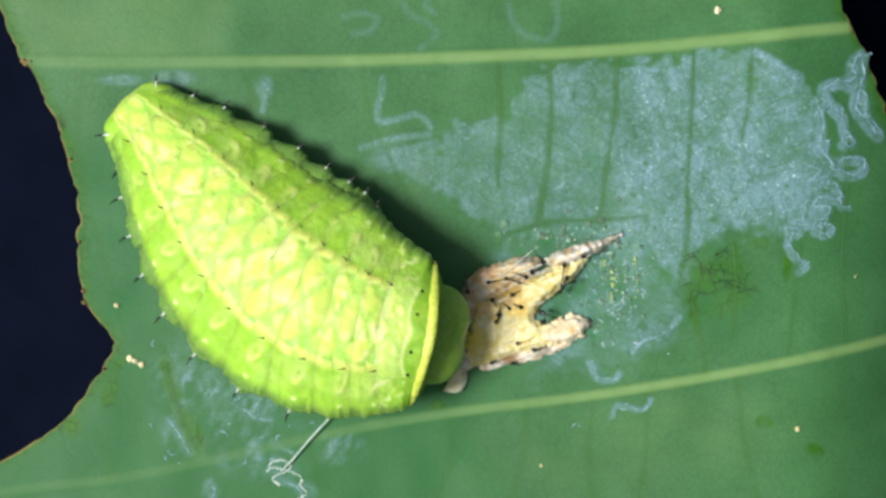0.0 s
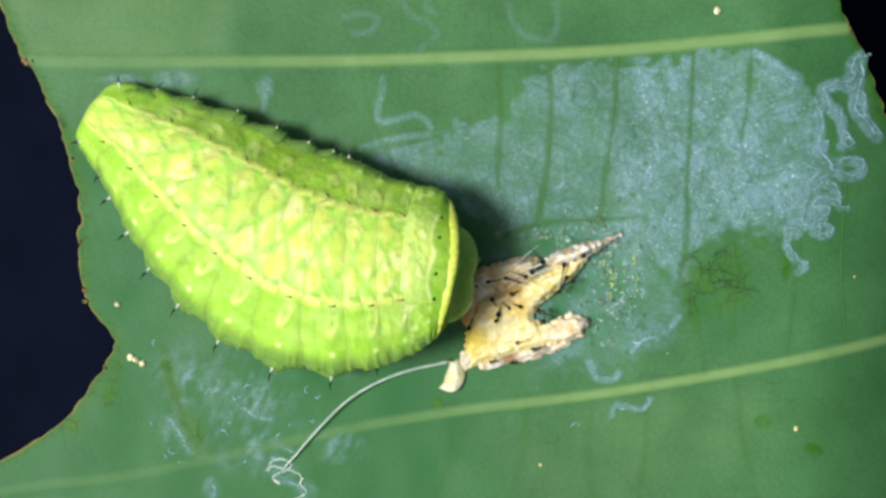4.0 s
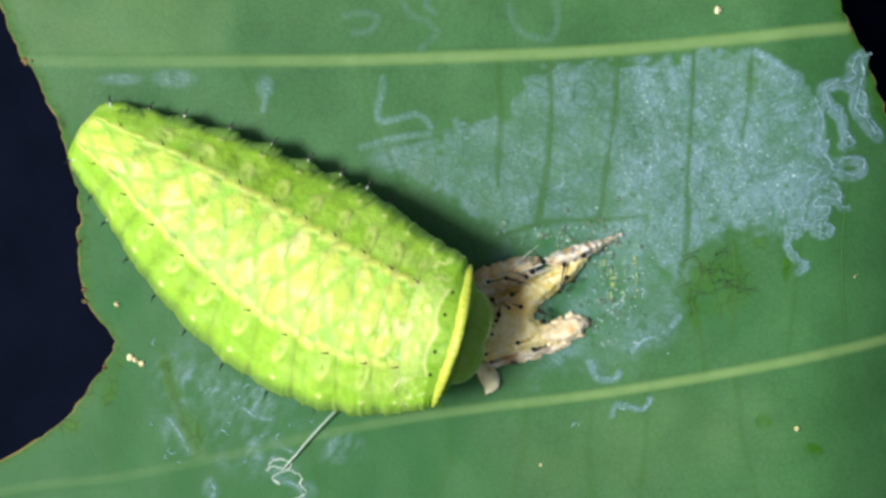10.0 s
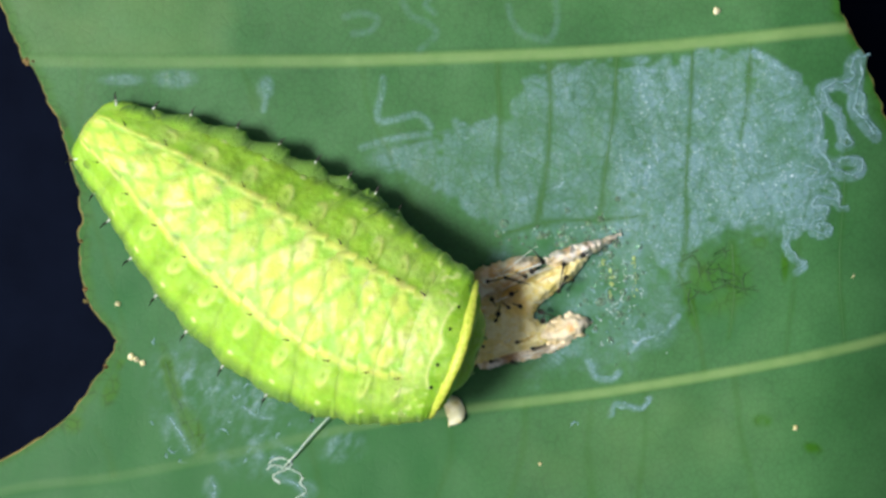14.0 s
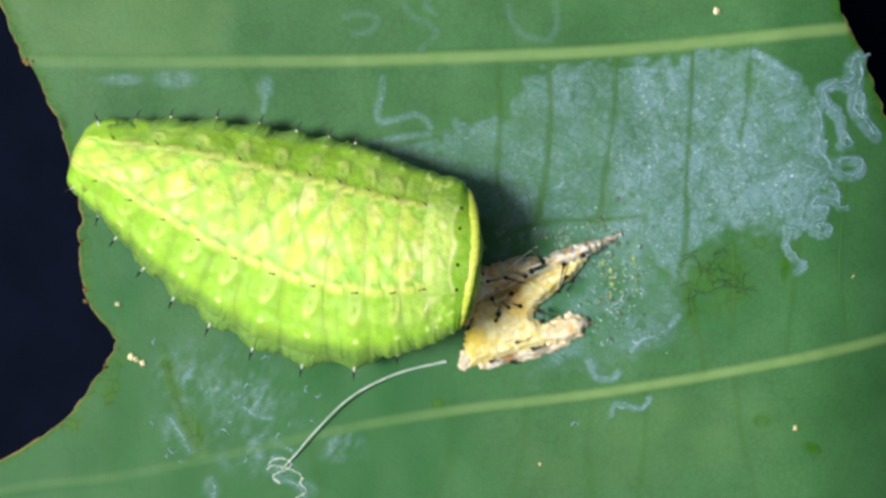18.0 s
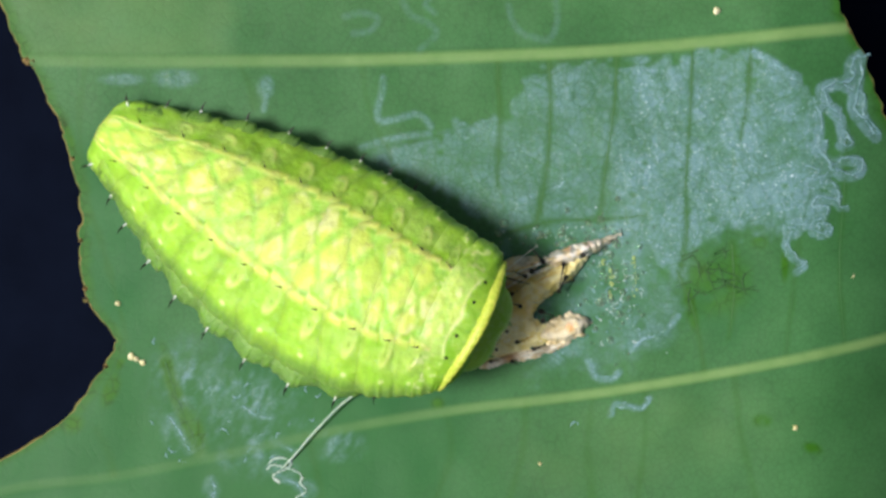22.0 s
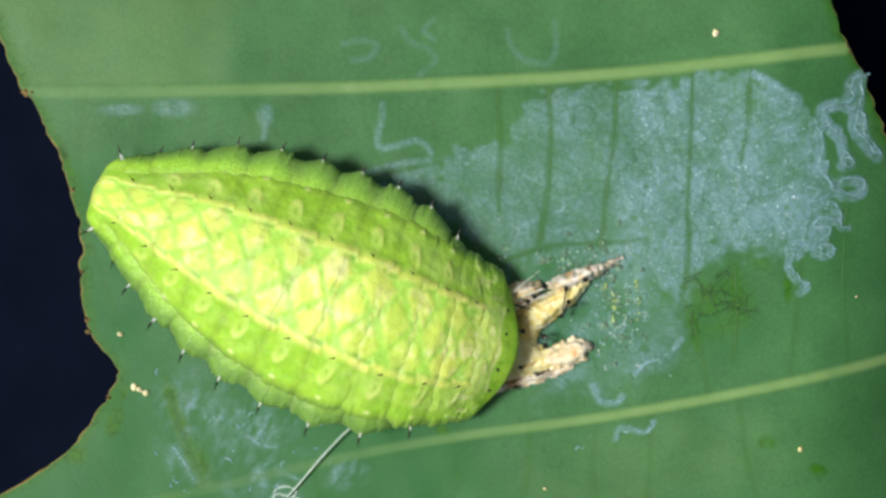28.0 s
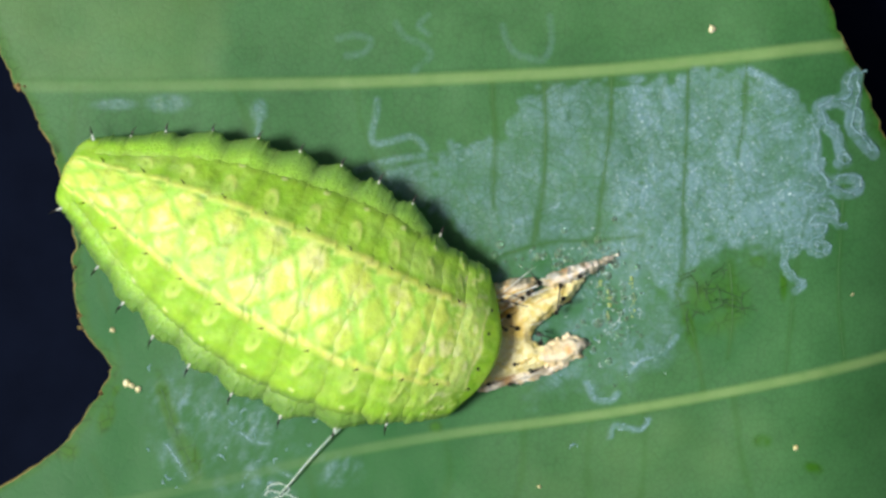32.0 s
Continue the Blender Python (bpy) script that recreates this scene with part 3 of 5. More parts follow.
for i in range(230):
    x, y = rng.gauss(1080, 32), rng.gauss(505, 62)
    if i > 150:
        x, y = rng.uniform(880, 1100), rng.gauss(422, 12)
    r = rng.choice([0.04, 0.05, 0.06, 0.08, 0.12]) * rng.uniform(0.7, 1.3)
    # every third droplet is a small opaque bead, its glint painted as pale colour
    r = min(r, 0.02 + 0.03 * rng.random()) if i % 3 == 0 else r
    X, Y = plan(x, y)
    v, f = ball((X, Y, float(leaf_z(x, y))), r, 12, 0.6)
    tagged(new("droplet", mesh_of("droplet", v, f, GLINT if i % 3 == 0 else DROP)), "tiny sticky droplet on the leaf, clear, every third a painted glint", "droplet", "droplets round the husk")
for pts, grains in (([(1080, 478), (1084, 500), (1081, 528)], 26), ([(1122, 456), (1126, 490), (1121, 526)], 22), ([(1064, 456), (1068, 464), (1066, 472)], 8)):
    path = on_leaf(pts, 0.0, 60)
    sv, sf = [], []
    for g in range(grains):
        c = path[rng.randint(0, 59)]
        v, f = ball((c[0] + rng.gauss(0, 0.035), c[1], c[2] + 0.01), rng.uniform(0.02, 0.065), 7, 0.6)
        sf += [tuple(q + len(sv) for q in face) for face in f]
        sv += v
    tagged(new("sticky_smear", mesh_of("sticky_smear", sv, sf, YOLK)), "thin grainy yellow sticky smear on the leaf", "smear", "smears round the husk")

# crumbs on the leaf
for cx, cy, r in ((232, 632, 0.13), (252, 643, 0.11), (240, 636, 0.09), (244, 638, 0.07), (208, 538, 0.10), (1268, 20, 0.14), (956, 822, 0.06), (1408, 758, 0.09), (1516, 490, 0.05)):
    X, Y = plan(cx, cy)
    v, f = ball((X, Y, float(leaf_z(cx, cy)) + 0.03), r, 10, 0.7)
    v = [(a + 0.05 * (hash2(a * 99, b * 77, 1) - 0.5), b + 0.05 * (hash2(b * 55, a * 91, 2) - 0.5), c) for a, b, c in v]
    tagged(new("crumb", mesh_of("crumb", v, f, GRIT)), "small pale yellow crumb lying on the leaf", "crumb", "crumbs on the leaf")


# ---- the shed skin that is being eaten ----
def membrane(name, poly, height, colour, parent, seed, fray=7.0, thick=0.05, label="", folds=1.0):
    """A crumpled sheet of dry skin over an outline in plan units, lying height(x, y) mm over the leaf."""
    p = np.array(poly, float)
    xs, ys = np.arange(p[:, 0].min() - 8, p[:, 0].max() + 8, 2.0), np.arange(p[:, 1].min() - 8, p[:, 1].max() + 8, 2.0)
    x, y = np.meshgrid(xs, ys, indexing="ij")
    d = inside(poly, x, y) + fray * (fbm(x / 9, y / 9, seed) - 0.5) + 0.5 * fray * (vnoise(x / 5.5, y / 5.5, seed + 4) - 0.5)
    keep = d > 0
    k = x * 0.94 - y * 0.34
    crease = np.abs(fbm(k / 70, (y + 0.36 * x) / 13, seed + 7) - 0.5)
    z = leaf_z(x, y) + height(x, y) * (0.35 + 0.65 * smooth(0, 14, d)) + folds * 0.18 * (crease - 0.12) + folds * 0.07 * (fbm(x / 7, y / 7, seed + 9) - 0.5)
    z = np.maximum(z, leaf_z(x, y) + 0.07)
    X, Y = plan(x, y)
    index = -np.ones(x.shape, int)
    index[keep] = np.arange(keep.sum())
    quads, edges = [], {}
    for i in range(len(xs) - 1):
        for j in range(len(ys) - 1):
            q = (index[i, j], index[i, j + 1], index[i + 1, j + 1], index[i + 1, j])
            if min(q) < 0:
                continue
            q = tuple(int(c) for c in q)
            quads.append(q)
            for e in zip(q, q[1:] + q[:1]):
                edges[e] = True
    top = np.stack([X[keep], Y[keep], z[keep]], -1)
    N = len(top)
    faces = list(quads) + [tuple(c + N for c in q[::-1]) for q in quads]
    faces += [(b0, a0, a0 + N, b0 + N) for a0, b0 in edges if (b0, a0) not in edges]
    low = top - np.array([0, 0, thick])
    col = colour(x, y)[keep]
    return part(name, mesh_of(name, np.vstack([top, low]), faces, HUSK_SKIN, np.vstack([col, col])), parent, label)


def tint(x, y, base, spots, seed):
    """Colours over a sheet: a base with mottling, then blots (x, y, radius, strength, colour)."""
    n = fbm(x / 11, y / 11, seed)[..., None]
    col = lin(*base[0])[None, None, :] * (1 - smooth(0.3, 0.7, n)) + lin(*base[1])[None, None, :] * smooth(0.3, 0.7, n)
    for cx, cy, r, k, c in spots:
        m = np.clip(k * smooth(r, 0.3 * r, np.hypot(x - cx, y - cy) + 0.7 * r * (fbm(x / 8, y / 8, seed + 3) - 0.5)), 0, 1)[..., None]
        col = col * (1 - m) + lin(*c)[None, None, :] * m
    return col


AMBER, BROWN, GREY, ORANGE, YELLOW = (226, 168, 62), (120, 78, 30), (176, 172, 156), (240, 150, 40), (250, 222, 74)
HUSK_OB = tagged(new("shed_skin"), "crumpled yellowish shed skin with black bristles, forked", "shed skin")
membrane("skin_sheet", [(826, 560), (836, 522), (870, 520), (905, 506), (935, 490), (975, 468), (1004, 452), (1034, 446), (1042, 460), (1016, 492), (986, 515),
                        (955, 540), (944, 560), (958, 576), (990, 570), (1008, 578), (1000, 600), (960, 612), (900, 630), (860, 642), (830, 650), (820, 620)],
         lambda x, y: 0.34 + 0.30 * np.exp(-((y + 0.36 * x - 862) / 34) ** 2),
         lambda x, y: tint(x, y, ((234, 217, 128), (246, 238, 178)),
                           [(832, 600, 34, 0.9, YELLOW), (836, 545, 26, 0.8, AMBER), (890, 530, 26, 0.55, BROWN), (866, 545, 24, 0.35, AMBER), (905, 520, 30, 0.5, (170, 130, 70)), (916, 545, 30, 0.45, (232, 190, 84))], 5),
         HUSK_OB, 3, label="cream yellow sheet of skin")
membrane("skin_fold", [(812, 530), (822, 496), (846, 474), (880, 464), (905, 456), (938, 452), (962, 458), (940, 490), (900, 512), (866, 530), (848, 556), (836, 596), (818, 576)],
         lambda x, y: 0.52 + 0.22 * smooth(520, 470, y), lambda x, y: tint(x, y, ((218, 188, 130), (246, 236, 206)),
                           [(866, 480, 20, 0.4, ORANGE), (830, 510, 26, 0.4, BROWN), (925, 462, 22, 0.7, GREY), (820, 560, 22, 0.8, (236, 180, 60))], 7),
         HUSK_OB, 17, 9, label="amber brown wrinkled fold")
membrane("skin_horn", [(955, 458), (990, 441), (1030, 428), (1052, 424), (1096, 413), (1100, 418), (1064, 440), (1040, 456), (1018, 472), (985, 478)],
         lambda x, y: 0.55 + 0.35 * np.exp(-((y + 0.40 * x - 852) / 16) ** 2) - 0.45 * smooth(1050, 1095, x),
         lambda x, y: tint(x, y, ((240, 218, 170), (255, 250, 238)), [(1003, 440, 10, 0.45, ORANGE), (1085, 420, 26, 0.8, GREY), (1040, 432, 10, 0.3, ORANGE)], 9),
         HUSK_OB, 25, 9, label="pale pointed horn of skin", folds=0.4)
membrane("skin_horn", [(946, 590), (962, 574), (985, 560), (1010, 551), (1036, 557), (1047, 570), (1032, 594), (1002, 608), (972, 614), (954, 606)],
         lambda x, y: 0.30 + 0.16 * np.exp(-((y + 0.3 * x - 884) / 18) ** 2),
         lambda x, y: tint(x, y, ((244, 222, 168), (252, 238, 200)), [(1007, 580, 11, 0.6, ORANGE), (1036, 574, 22, 0.9, GREY)], 13), HUSK_OB, 35, 13,
         label="blunt pale horn of skin with an orange spot")
membrane("skin_edge", [(840, 640), (900, 624), (960, 610), (1012, 600), (1000, 618), (950, 634), (900, 646), (850, 658)], lambda x, y: 0.16 + 0 * x,
         lambda x, y: tint(x, y, ((206, 186, 140), (232, 226, 206)), [(900, 636, 26, 0.7, BROWN), (960, 622, 24, 0.6, (120, 104, 70))], 15), HUSK_OB, 45, 9,
         label="frayed greyish brown lower edge")
membrane("skin_tatter", [(816, 622), (834, 618), (846, 636), (836, 650), (822, 660), (806, 652)], lambda x, y: 0.22 + 0 * x,
         lambda x, y: tint(x, y, ((206, 190, 140), (240, 226, 190)), [(820, 640, 16, 0.5, GREY)], 19), HUSK_OB, 55, 6, label="greyish torn tatter")


def husk_top(x, y):
    return float(leaf_z(x, y)) + (0.98 if y + 0.36 * x < 826 else 0.62 if y < 605 else 0.32)


rng = random.Random(21)
for x, y, way, L in ((894, 492, -15, 0.9), (928, 489, 160, 0.5), (863, 498, 10, 0.6), (958, 463, 130, 0.7), (996, 469, 260, 1.0), (1012, 497, 200, 0.5),
                     (988, 515, 60, 0.35), (826, 514, 100, 0.4), (821, 530, 250, 0.4), (957, 552, -20, 0.6), (960, 567, 80, 0.4), (899, 544, 140, 0.3),
                     (919, 542, 160, 0.35), (881, 555, 80, 0.4), (877, 567, 60, 0.3), (869, 640, 10, 0.3), (829, 579, 70, 0.4), (945, 618, 20, 0.3),
                     (906, 641, -20, 0.25), (1030, 452, 30, 0.35), (905, 520, 30, 0.3), (940, 480, 20, 0.3), (870, 530, 300, 0.3), (1000, 492, 240, 0.5), (915, 606, 12, 0.3)):
    X, Y = plan(x, y)
    z, c, sn = husk_top(x, y) + 0.06, math.cos(radians(way)), math.sin(radians(way))
    r = rng.uniform(0.065, 0.10)
    path = [(X - 0.6 * r * c, Y - 0.6 * r * sn, z - 0.12), (X, Y, z), (X + 0.25 * L * c, Y + 0.25 * L * sn, z + 0.10), (X + L * c, Y + L * sn, z + rng.uniform(0.0, 0.12))]
    v, f = tube(spline(path, 10), [0.5 * r, 0.85 * r, r, r, 0.7 * r, 0.4 * r, 0.028, 0.022, 0.016, 0.008], 8)
    part("bristle", mesh_of("bristle", v, f, BLACK), HUSK_OB, "black bristle with a round base")
for i in range(22):
    if i < 5:
        x0, y0, L, rise = 850 + 4 * i, 503 - 1.5 * i, 130 - 8 * i, -0.34
    else:
        x0, y0 = (rng.uniform(838, 920), rng.uniform(478, 545)) if i < 17 else (rng.uniform(840, 930), rng.uniform(606, 634))
        L, rise = rng.uniform(30, 90) if i < 17 else rng.uniform(24, 50), (-0.5 if i < 17 else -0.3) + rng.uniform(-0.3, 0.3)
    path = []
    for j in range(14):
        x, y = x0 + L * j / 13, y0 + rise * L * j / 13 + 5 * (float(vnoise(j * 0.4, i, 6)) - 0.5)
        path.append((*plan(x, y), husk_top(x, y) - 0.04 + 0.06 * math.sin(j * 0.6 + i)))
    r = 0.034 if i < 2 else 0.013
    v, f = tube(path, [0.35 * r + r * math.sin(math.pi * j / 13) for j in range(14)], 6)
    part("skin_fibre", mesh_of("skin_fibre", v, f, WHITE if i % 3 else HUSK_AMBER), HUSK_OB, "thin pale fibre")

# the torn scrap that gets carried and eaten
SCRAP = tagged(new("skin_scrap"), "small torn yellow scrap of shed skin", "scrap")


def scrap_mesh():
    n, m = 14, 9
    u, s = np.meshgrid(np.linspace(0, 1, n), np.linspace(-1, 1, m), indexing="ij")
    w = (0.15 + 0.24 * u) * (0.8 + 0.5 * vnoise(u * 5, s * 2, 8))
    x, y = w * s + 0.12 * np.sin(4 * u), 0.5 - 1.0 * u + 0.1 * s * s + 0.1 * vnoise(s * 4, u * 3, 9)
    z = 0.12 + 0.16 * (1 - s * s) + 0.18 * (fbm(x * 4, y * 4, 3) - 0.5)
    top = np.stack([x, y, z], -1).reshape(-1, 3)
    low = top - np.array([0, 0, 0.12])
    N = n * m
    f = grid_faces(n, m)
    rim = [i * m for i in range(n)] + [(n - 1) * m + j for j in range(1, m)] + [i * m + m - 1 for i in range(n - 2, -1, -1)] + [j for j in range(m - 2, 0, -1)]
    faces = [q for q in f] + [tuple(a + N for a in q[::-1]) for q in f] + [(b, a, a + N, b + N) for a, b in zip(rim, rim[1:] + rim[:1])]
    return mesh_of("flake", np.vstack([top, low]), faces, HUSK)


part("flake", scrap_mesh(), SCRAP)

# ---- the silk thread ----
THREAD = tagged(new("silk_thread"), "fine white silk thread stuck to the leaf", "silk thread")
p = on_leaf([(498, 832), (522, 806), (560, 762), (610, 712), (660, 680), (720, 656), (790, 640)], 0.10, 60)
p[:, 2] += 0.25 * np.sin(np.linspace(0, math.pi, 60))
v, f = tube(p, 0.045 * np.linspace(0.7, 1.25, 60), 8)
part("strand", mesh_of("strand", v, f, SILK), THREAD)
for i, pts in enumerate(([(472, 826), (484, 816), (500, 814), (514, 822), (506, 834), (492, 838), (482, 846), (494, 858)],
                         [(498, 830), (516, 834), (534, 846), (530, 856), (540, 872), (522, 884)], [(470, 834), (482, 826), (496, 828)])):
    n = 60
    path = on_leaf(pts, 0.02, n)
    path[:, :2] += 0.05 * np.stack([vnoise(np.arange(n) / 3.0, np.zeros(n), 5 + i), vnoise(np.arange(n) / 3.0, np.zeros(n), 9 + i)], -1)
    v, f = tube(path, [0.042 * (0.25 + 1.1 * float(vnoise(k / 2.5, i, 3))) for k in range(n)], 8, 0.4)
    part("silk_pad", mesh_of("silk_pad", v, f, SILK), THREAD)


# ---- the caterpillar: telescoping rings, each a rigid piece ----
BODY = 0.88                      # at rest
CENTRE = [1.04, 2.80, 4.44, 6.08, 7.70, 9.32, 10.90, 12.40, 13.70, 14.74, 15.72]
CENTRE = [BODY * c for c in CENTRE]
LENGTH = [2.20, 1.66, 1.64, 1.64, 1.62, 1.60, 1.54, 1.42, 1.20, 1.00, 1.16]
LENGTH = [BODY * c for c in LENGTH]
TOTAL = 16.4 * BODY
WIDTH_S = [-0.5, 0.0, 0.4, 1.0, 2.0, 3.6, 5.3, 6.8, 8.2, 9.6, 10.9, 12.0, 13.0, 13.7, 14.4, 15.1]
WIDTH_V = [0.9, 1.20, 1.42, 1.62, 1.98, 2.62, 3.14, 3.48, 3.70, 3.78, 3.66, 3.36, 2.97, 2.67, 2.32, 1.95]
HIGH_S = [-0.6, 0.0, 1.0, 2.2, 4.44, 7.7, 10.9, 13.7, 15.5, 16.4, 17.2]
HIGH_S = [BODY * c for c in HIGH_S]
HIGH_V = [0.7, 1.0, 1.25, 1.5, 1.95, 2.35, 2.5, 2.25, 1.8, 1.45, 1.2]
SECT_A = [0.0, 0.25, 0.40, 0.455, 0.52, 0.62, 0.74, 0.85, 0.93, 0.98, 1.0]
SECT_Z = [1.0, 0.965, 0.900, 0.868, 0.815, 0.715, 0.575, 0.42, 0.285, 0.16, 0.06]


def stand(s):
    """Height of the side margin over the leaf."""
    return np.interp(s, [0, 1.8, 5.3, 10.6, 14.4], [0.35, 0.75, 1.35, 1.5, 1.0])


C_FLANK, C_DARK, C_SOFT = lin(160, 216, 68), lin(112, 172, 48), lin(186, 231, 108)
C_CELL, C_WHITE, C_LINE = lin(222, 243, 114), lin(240, 248, 178), lin(170, 227, 92)
C_RIDGE, C_EDGE, C_PALE = lin(228, 240, 130), lin(120, 164, 78), lin(220, 238, 140)


def seg_at(s):
    """Place along the body counted in rings."""
    s = np.asarray(s, float)
    q = np.interp(s, CENTRE, np.arange(11))
    q = np.where(s < CENTRE[0], (s - CENTRE[0]) / 1.5, q)
    return np.where(s > CENTRE[-1], 10 + (s - CENTRE[-1]) / 0.9, q)


def ridge_at(s):
    return 0.455 * np.interp(s, [0, 1.3, 3.5, 10.6, 14.4], [0.98, 0.90, 1.0, 1.0, 1.05])


def net(s, v):
    """Staggered diamonds between the ridges: closeness to a cell's middle (1 inside, 0 on the green lines) and the cell's own chance."""
    seg, q = seg_at(s), v / (ridge_at(s) * 0.60)
    seg = seg + 0.13 * (fbm(s * 1.1, v * 4 + 5, 91) - 0.5) + 0.10 * np.abs(q)
    q = q + 0.18 * (fbm(s * 1.3, v * 4 + 9, 95) - 0.5)
    best, tone = np.full(seg.shape, 9.0), np.zeros(seg.shape)
    for di in (-1, 0, 1):
        for dj in (-1, 0, 1):
            c = np.round(seg - 0.5 * (dj != 0)) + di + 0.5 * (dj != 0)
            d = np.abs(seg - c) / (0.53 if dj == 0 else 0.47) + np.abs(q - dj) / (1.06 if dj == 0 else 0.94)
            tone = np.where(d < best, hash2(np.round(c * 2), dj + 5, 8), tone)
            best = np.minimum(best, d)
    inside_field = smooth(1.02, 0.88, np.abs(v) / ridge_at(s))
    return smooth(1.05, 0.56, best + 0.22 * (fbm(s * 3.4, v * 12, 66) - 0.5)) * inside_field, tone, inside_field


def ridge_line(s, v):
    """How far a place lies from the scalloped ridge, in fractions of the half width."""
    f = seg_at(s) + 0.30
    f = f - np.floor(f)
    return np.abs(v) - ridge_at(s) - 0.060 * (np.sqrt(f) - 0.62)


def pore_at(k, u, v):
    """Rings of the breathing pores: distance in radii, and the side towards the margin."""
    a = np.abs(v)
    x, y = (u + 0.02 + 0.5 * (a - 0.64)) / 0.18, (a - 0.635) / 0.125
    return np.hypot(x, y), y + 0.5 * x


def ring_colour(k, u, v):
    """Pigment over a ring: u from -0.5 to 0.5 along it, v from -1 to 1 across."""
    a = np.abs(v)
    s = CENTRE[k] + u * LENGTH[k]
    col = np.repeat(C_FLANK[None, :], len(u), axis=0)

    def lay(m, c):
        nonlocal col
        m = np.clip(m, 0, 1)[:, None]
        col = col * (1 - m) + c[None, :] * m

    lay(smooth(0.42, 0.6, a) * smooth(0.95, 0.7, a) * smooth(0.42, 0.72, fbm(s * 1.3, v * 6, 12)) * 0.8, C_SOFT)
    # slightly darker green along the folds between rings, on the flanks only
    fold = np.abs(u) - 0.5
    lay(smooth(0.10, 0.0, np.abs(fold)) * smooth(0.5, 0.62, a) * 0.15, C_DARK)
    lay(smooth(0.86, 0.97, a) * 0.85, C_EDGE)
    # net of pale cells between the two ridges
    cell, tone, field = net(s, v)
    lay(field, C_LINE)
    lay(cell * (0.55 + 0.45 * tone), C_CELL)
    lay(cell * smooth(0.52, 0.80, fbm(s * 2.6, v * 9, 77) + 0.22 * (tone - 0.5)) * 0.7, C_WHITE)
    lay(field * smooth(0.60, 0.78, vnoise(s * 4.2, v * 15, 78)) * 0.18, C_CELL)
    # ridges: granular pale bands with a darker dip inside them
    if k < 10:
        line = ridge_line(s, v)
        lay(smooth(0.060, 0.018, np.abs(line)) * (0.45 + 0.55 * vnoise(s * 5, v * 14, 22)), C_RIDGE)
        f = seg_at(s) + 0.30
        f = f - np.floor(f)
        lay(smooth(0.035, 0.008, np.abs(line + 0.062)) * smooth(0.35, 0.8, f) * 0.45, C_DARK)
        lay(smooth(0.10, 0.06, line) * smooth(0.02, 0.06, line) * smooth(0.7, 0.2, f) * 0.35, C_PALE)
    # breathing pores on the flank, and pale warts above the margin
    if 1 <= k <= 9:
        r, low = pore_at(k, u, v)
        strong = 0.82 if 2 <= k <= 8 else 0.6
        lay(smooth(1.15, 0.85, r) * (0.30 + 0.60 * smooth(0.30, 0.75, r) * smooth(-0.3, 0.7, low)) * strong, C_PALE)
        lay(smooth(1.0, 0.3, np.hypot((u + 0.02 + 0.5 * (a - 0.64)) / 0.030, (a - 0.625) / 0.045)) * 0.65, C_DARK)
        lay(smooth(1.1, 0.5, np.hypot(u / 0.10, (a - 0.88) / 0.022)) * 0.65, C_WHITE)
    if k >= 9:
        grain = vnoise(s * 7, v * 26, 15)
        lay(smooth(0.62, 0.85, grain) * 0.5 * smooth(-0.5, 0.1, u + (k - 9)), C_WHITE)
        lay(smooth(0.36, 0.15, grain) * 0.3 * smooth(-0.5, 0.1, u + (k - 9)), C_DARK)
    if k == 10:
        # pale plate with a scalloped rim, then the bare green fold before the collar
        rim = 0.09 - 0.10 * np.abs(np.sin(v * 5.2))
        lay(smooth(0.05, -0.05, u - rim) * smooth(0.62, 0.5, a) * 0.5, lin(206, 240, 134))
        lay(smooth(-0.03, 0.05, u - rim) * 0.85, lin(132, 190, 42))
        lay(smooth(0.06, 0.02, np.abs(u - rim + 0.04)) * smooth(0.62, 0.5, a) * 0.6, C_WHITE)
        lay(smooth(1.0, 0.4, np.hypot((u + 0.32) / 0.13, (a - 0.24) / 0.10)) * 0.6, C_WHITE)
    return np.clip(col * (0.93 + 0.14 * vnoise(s * 7, v * 22, 31))[:, None], 0, 1)


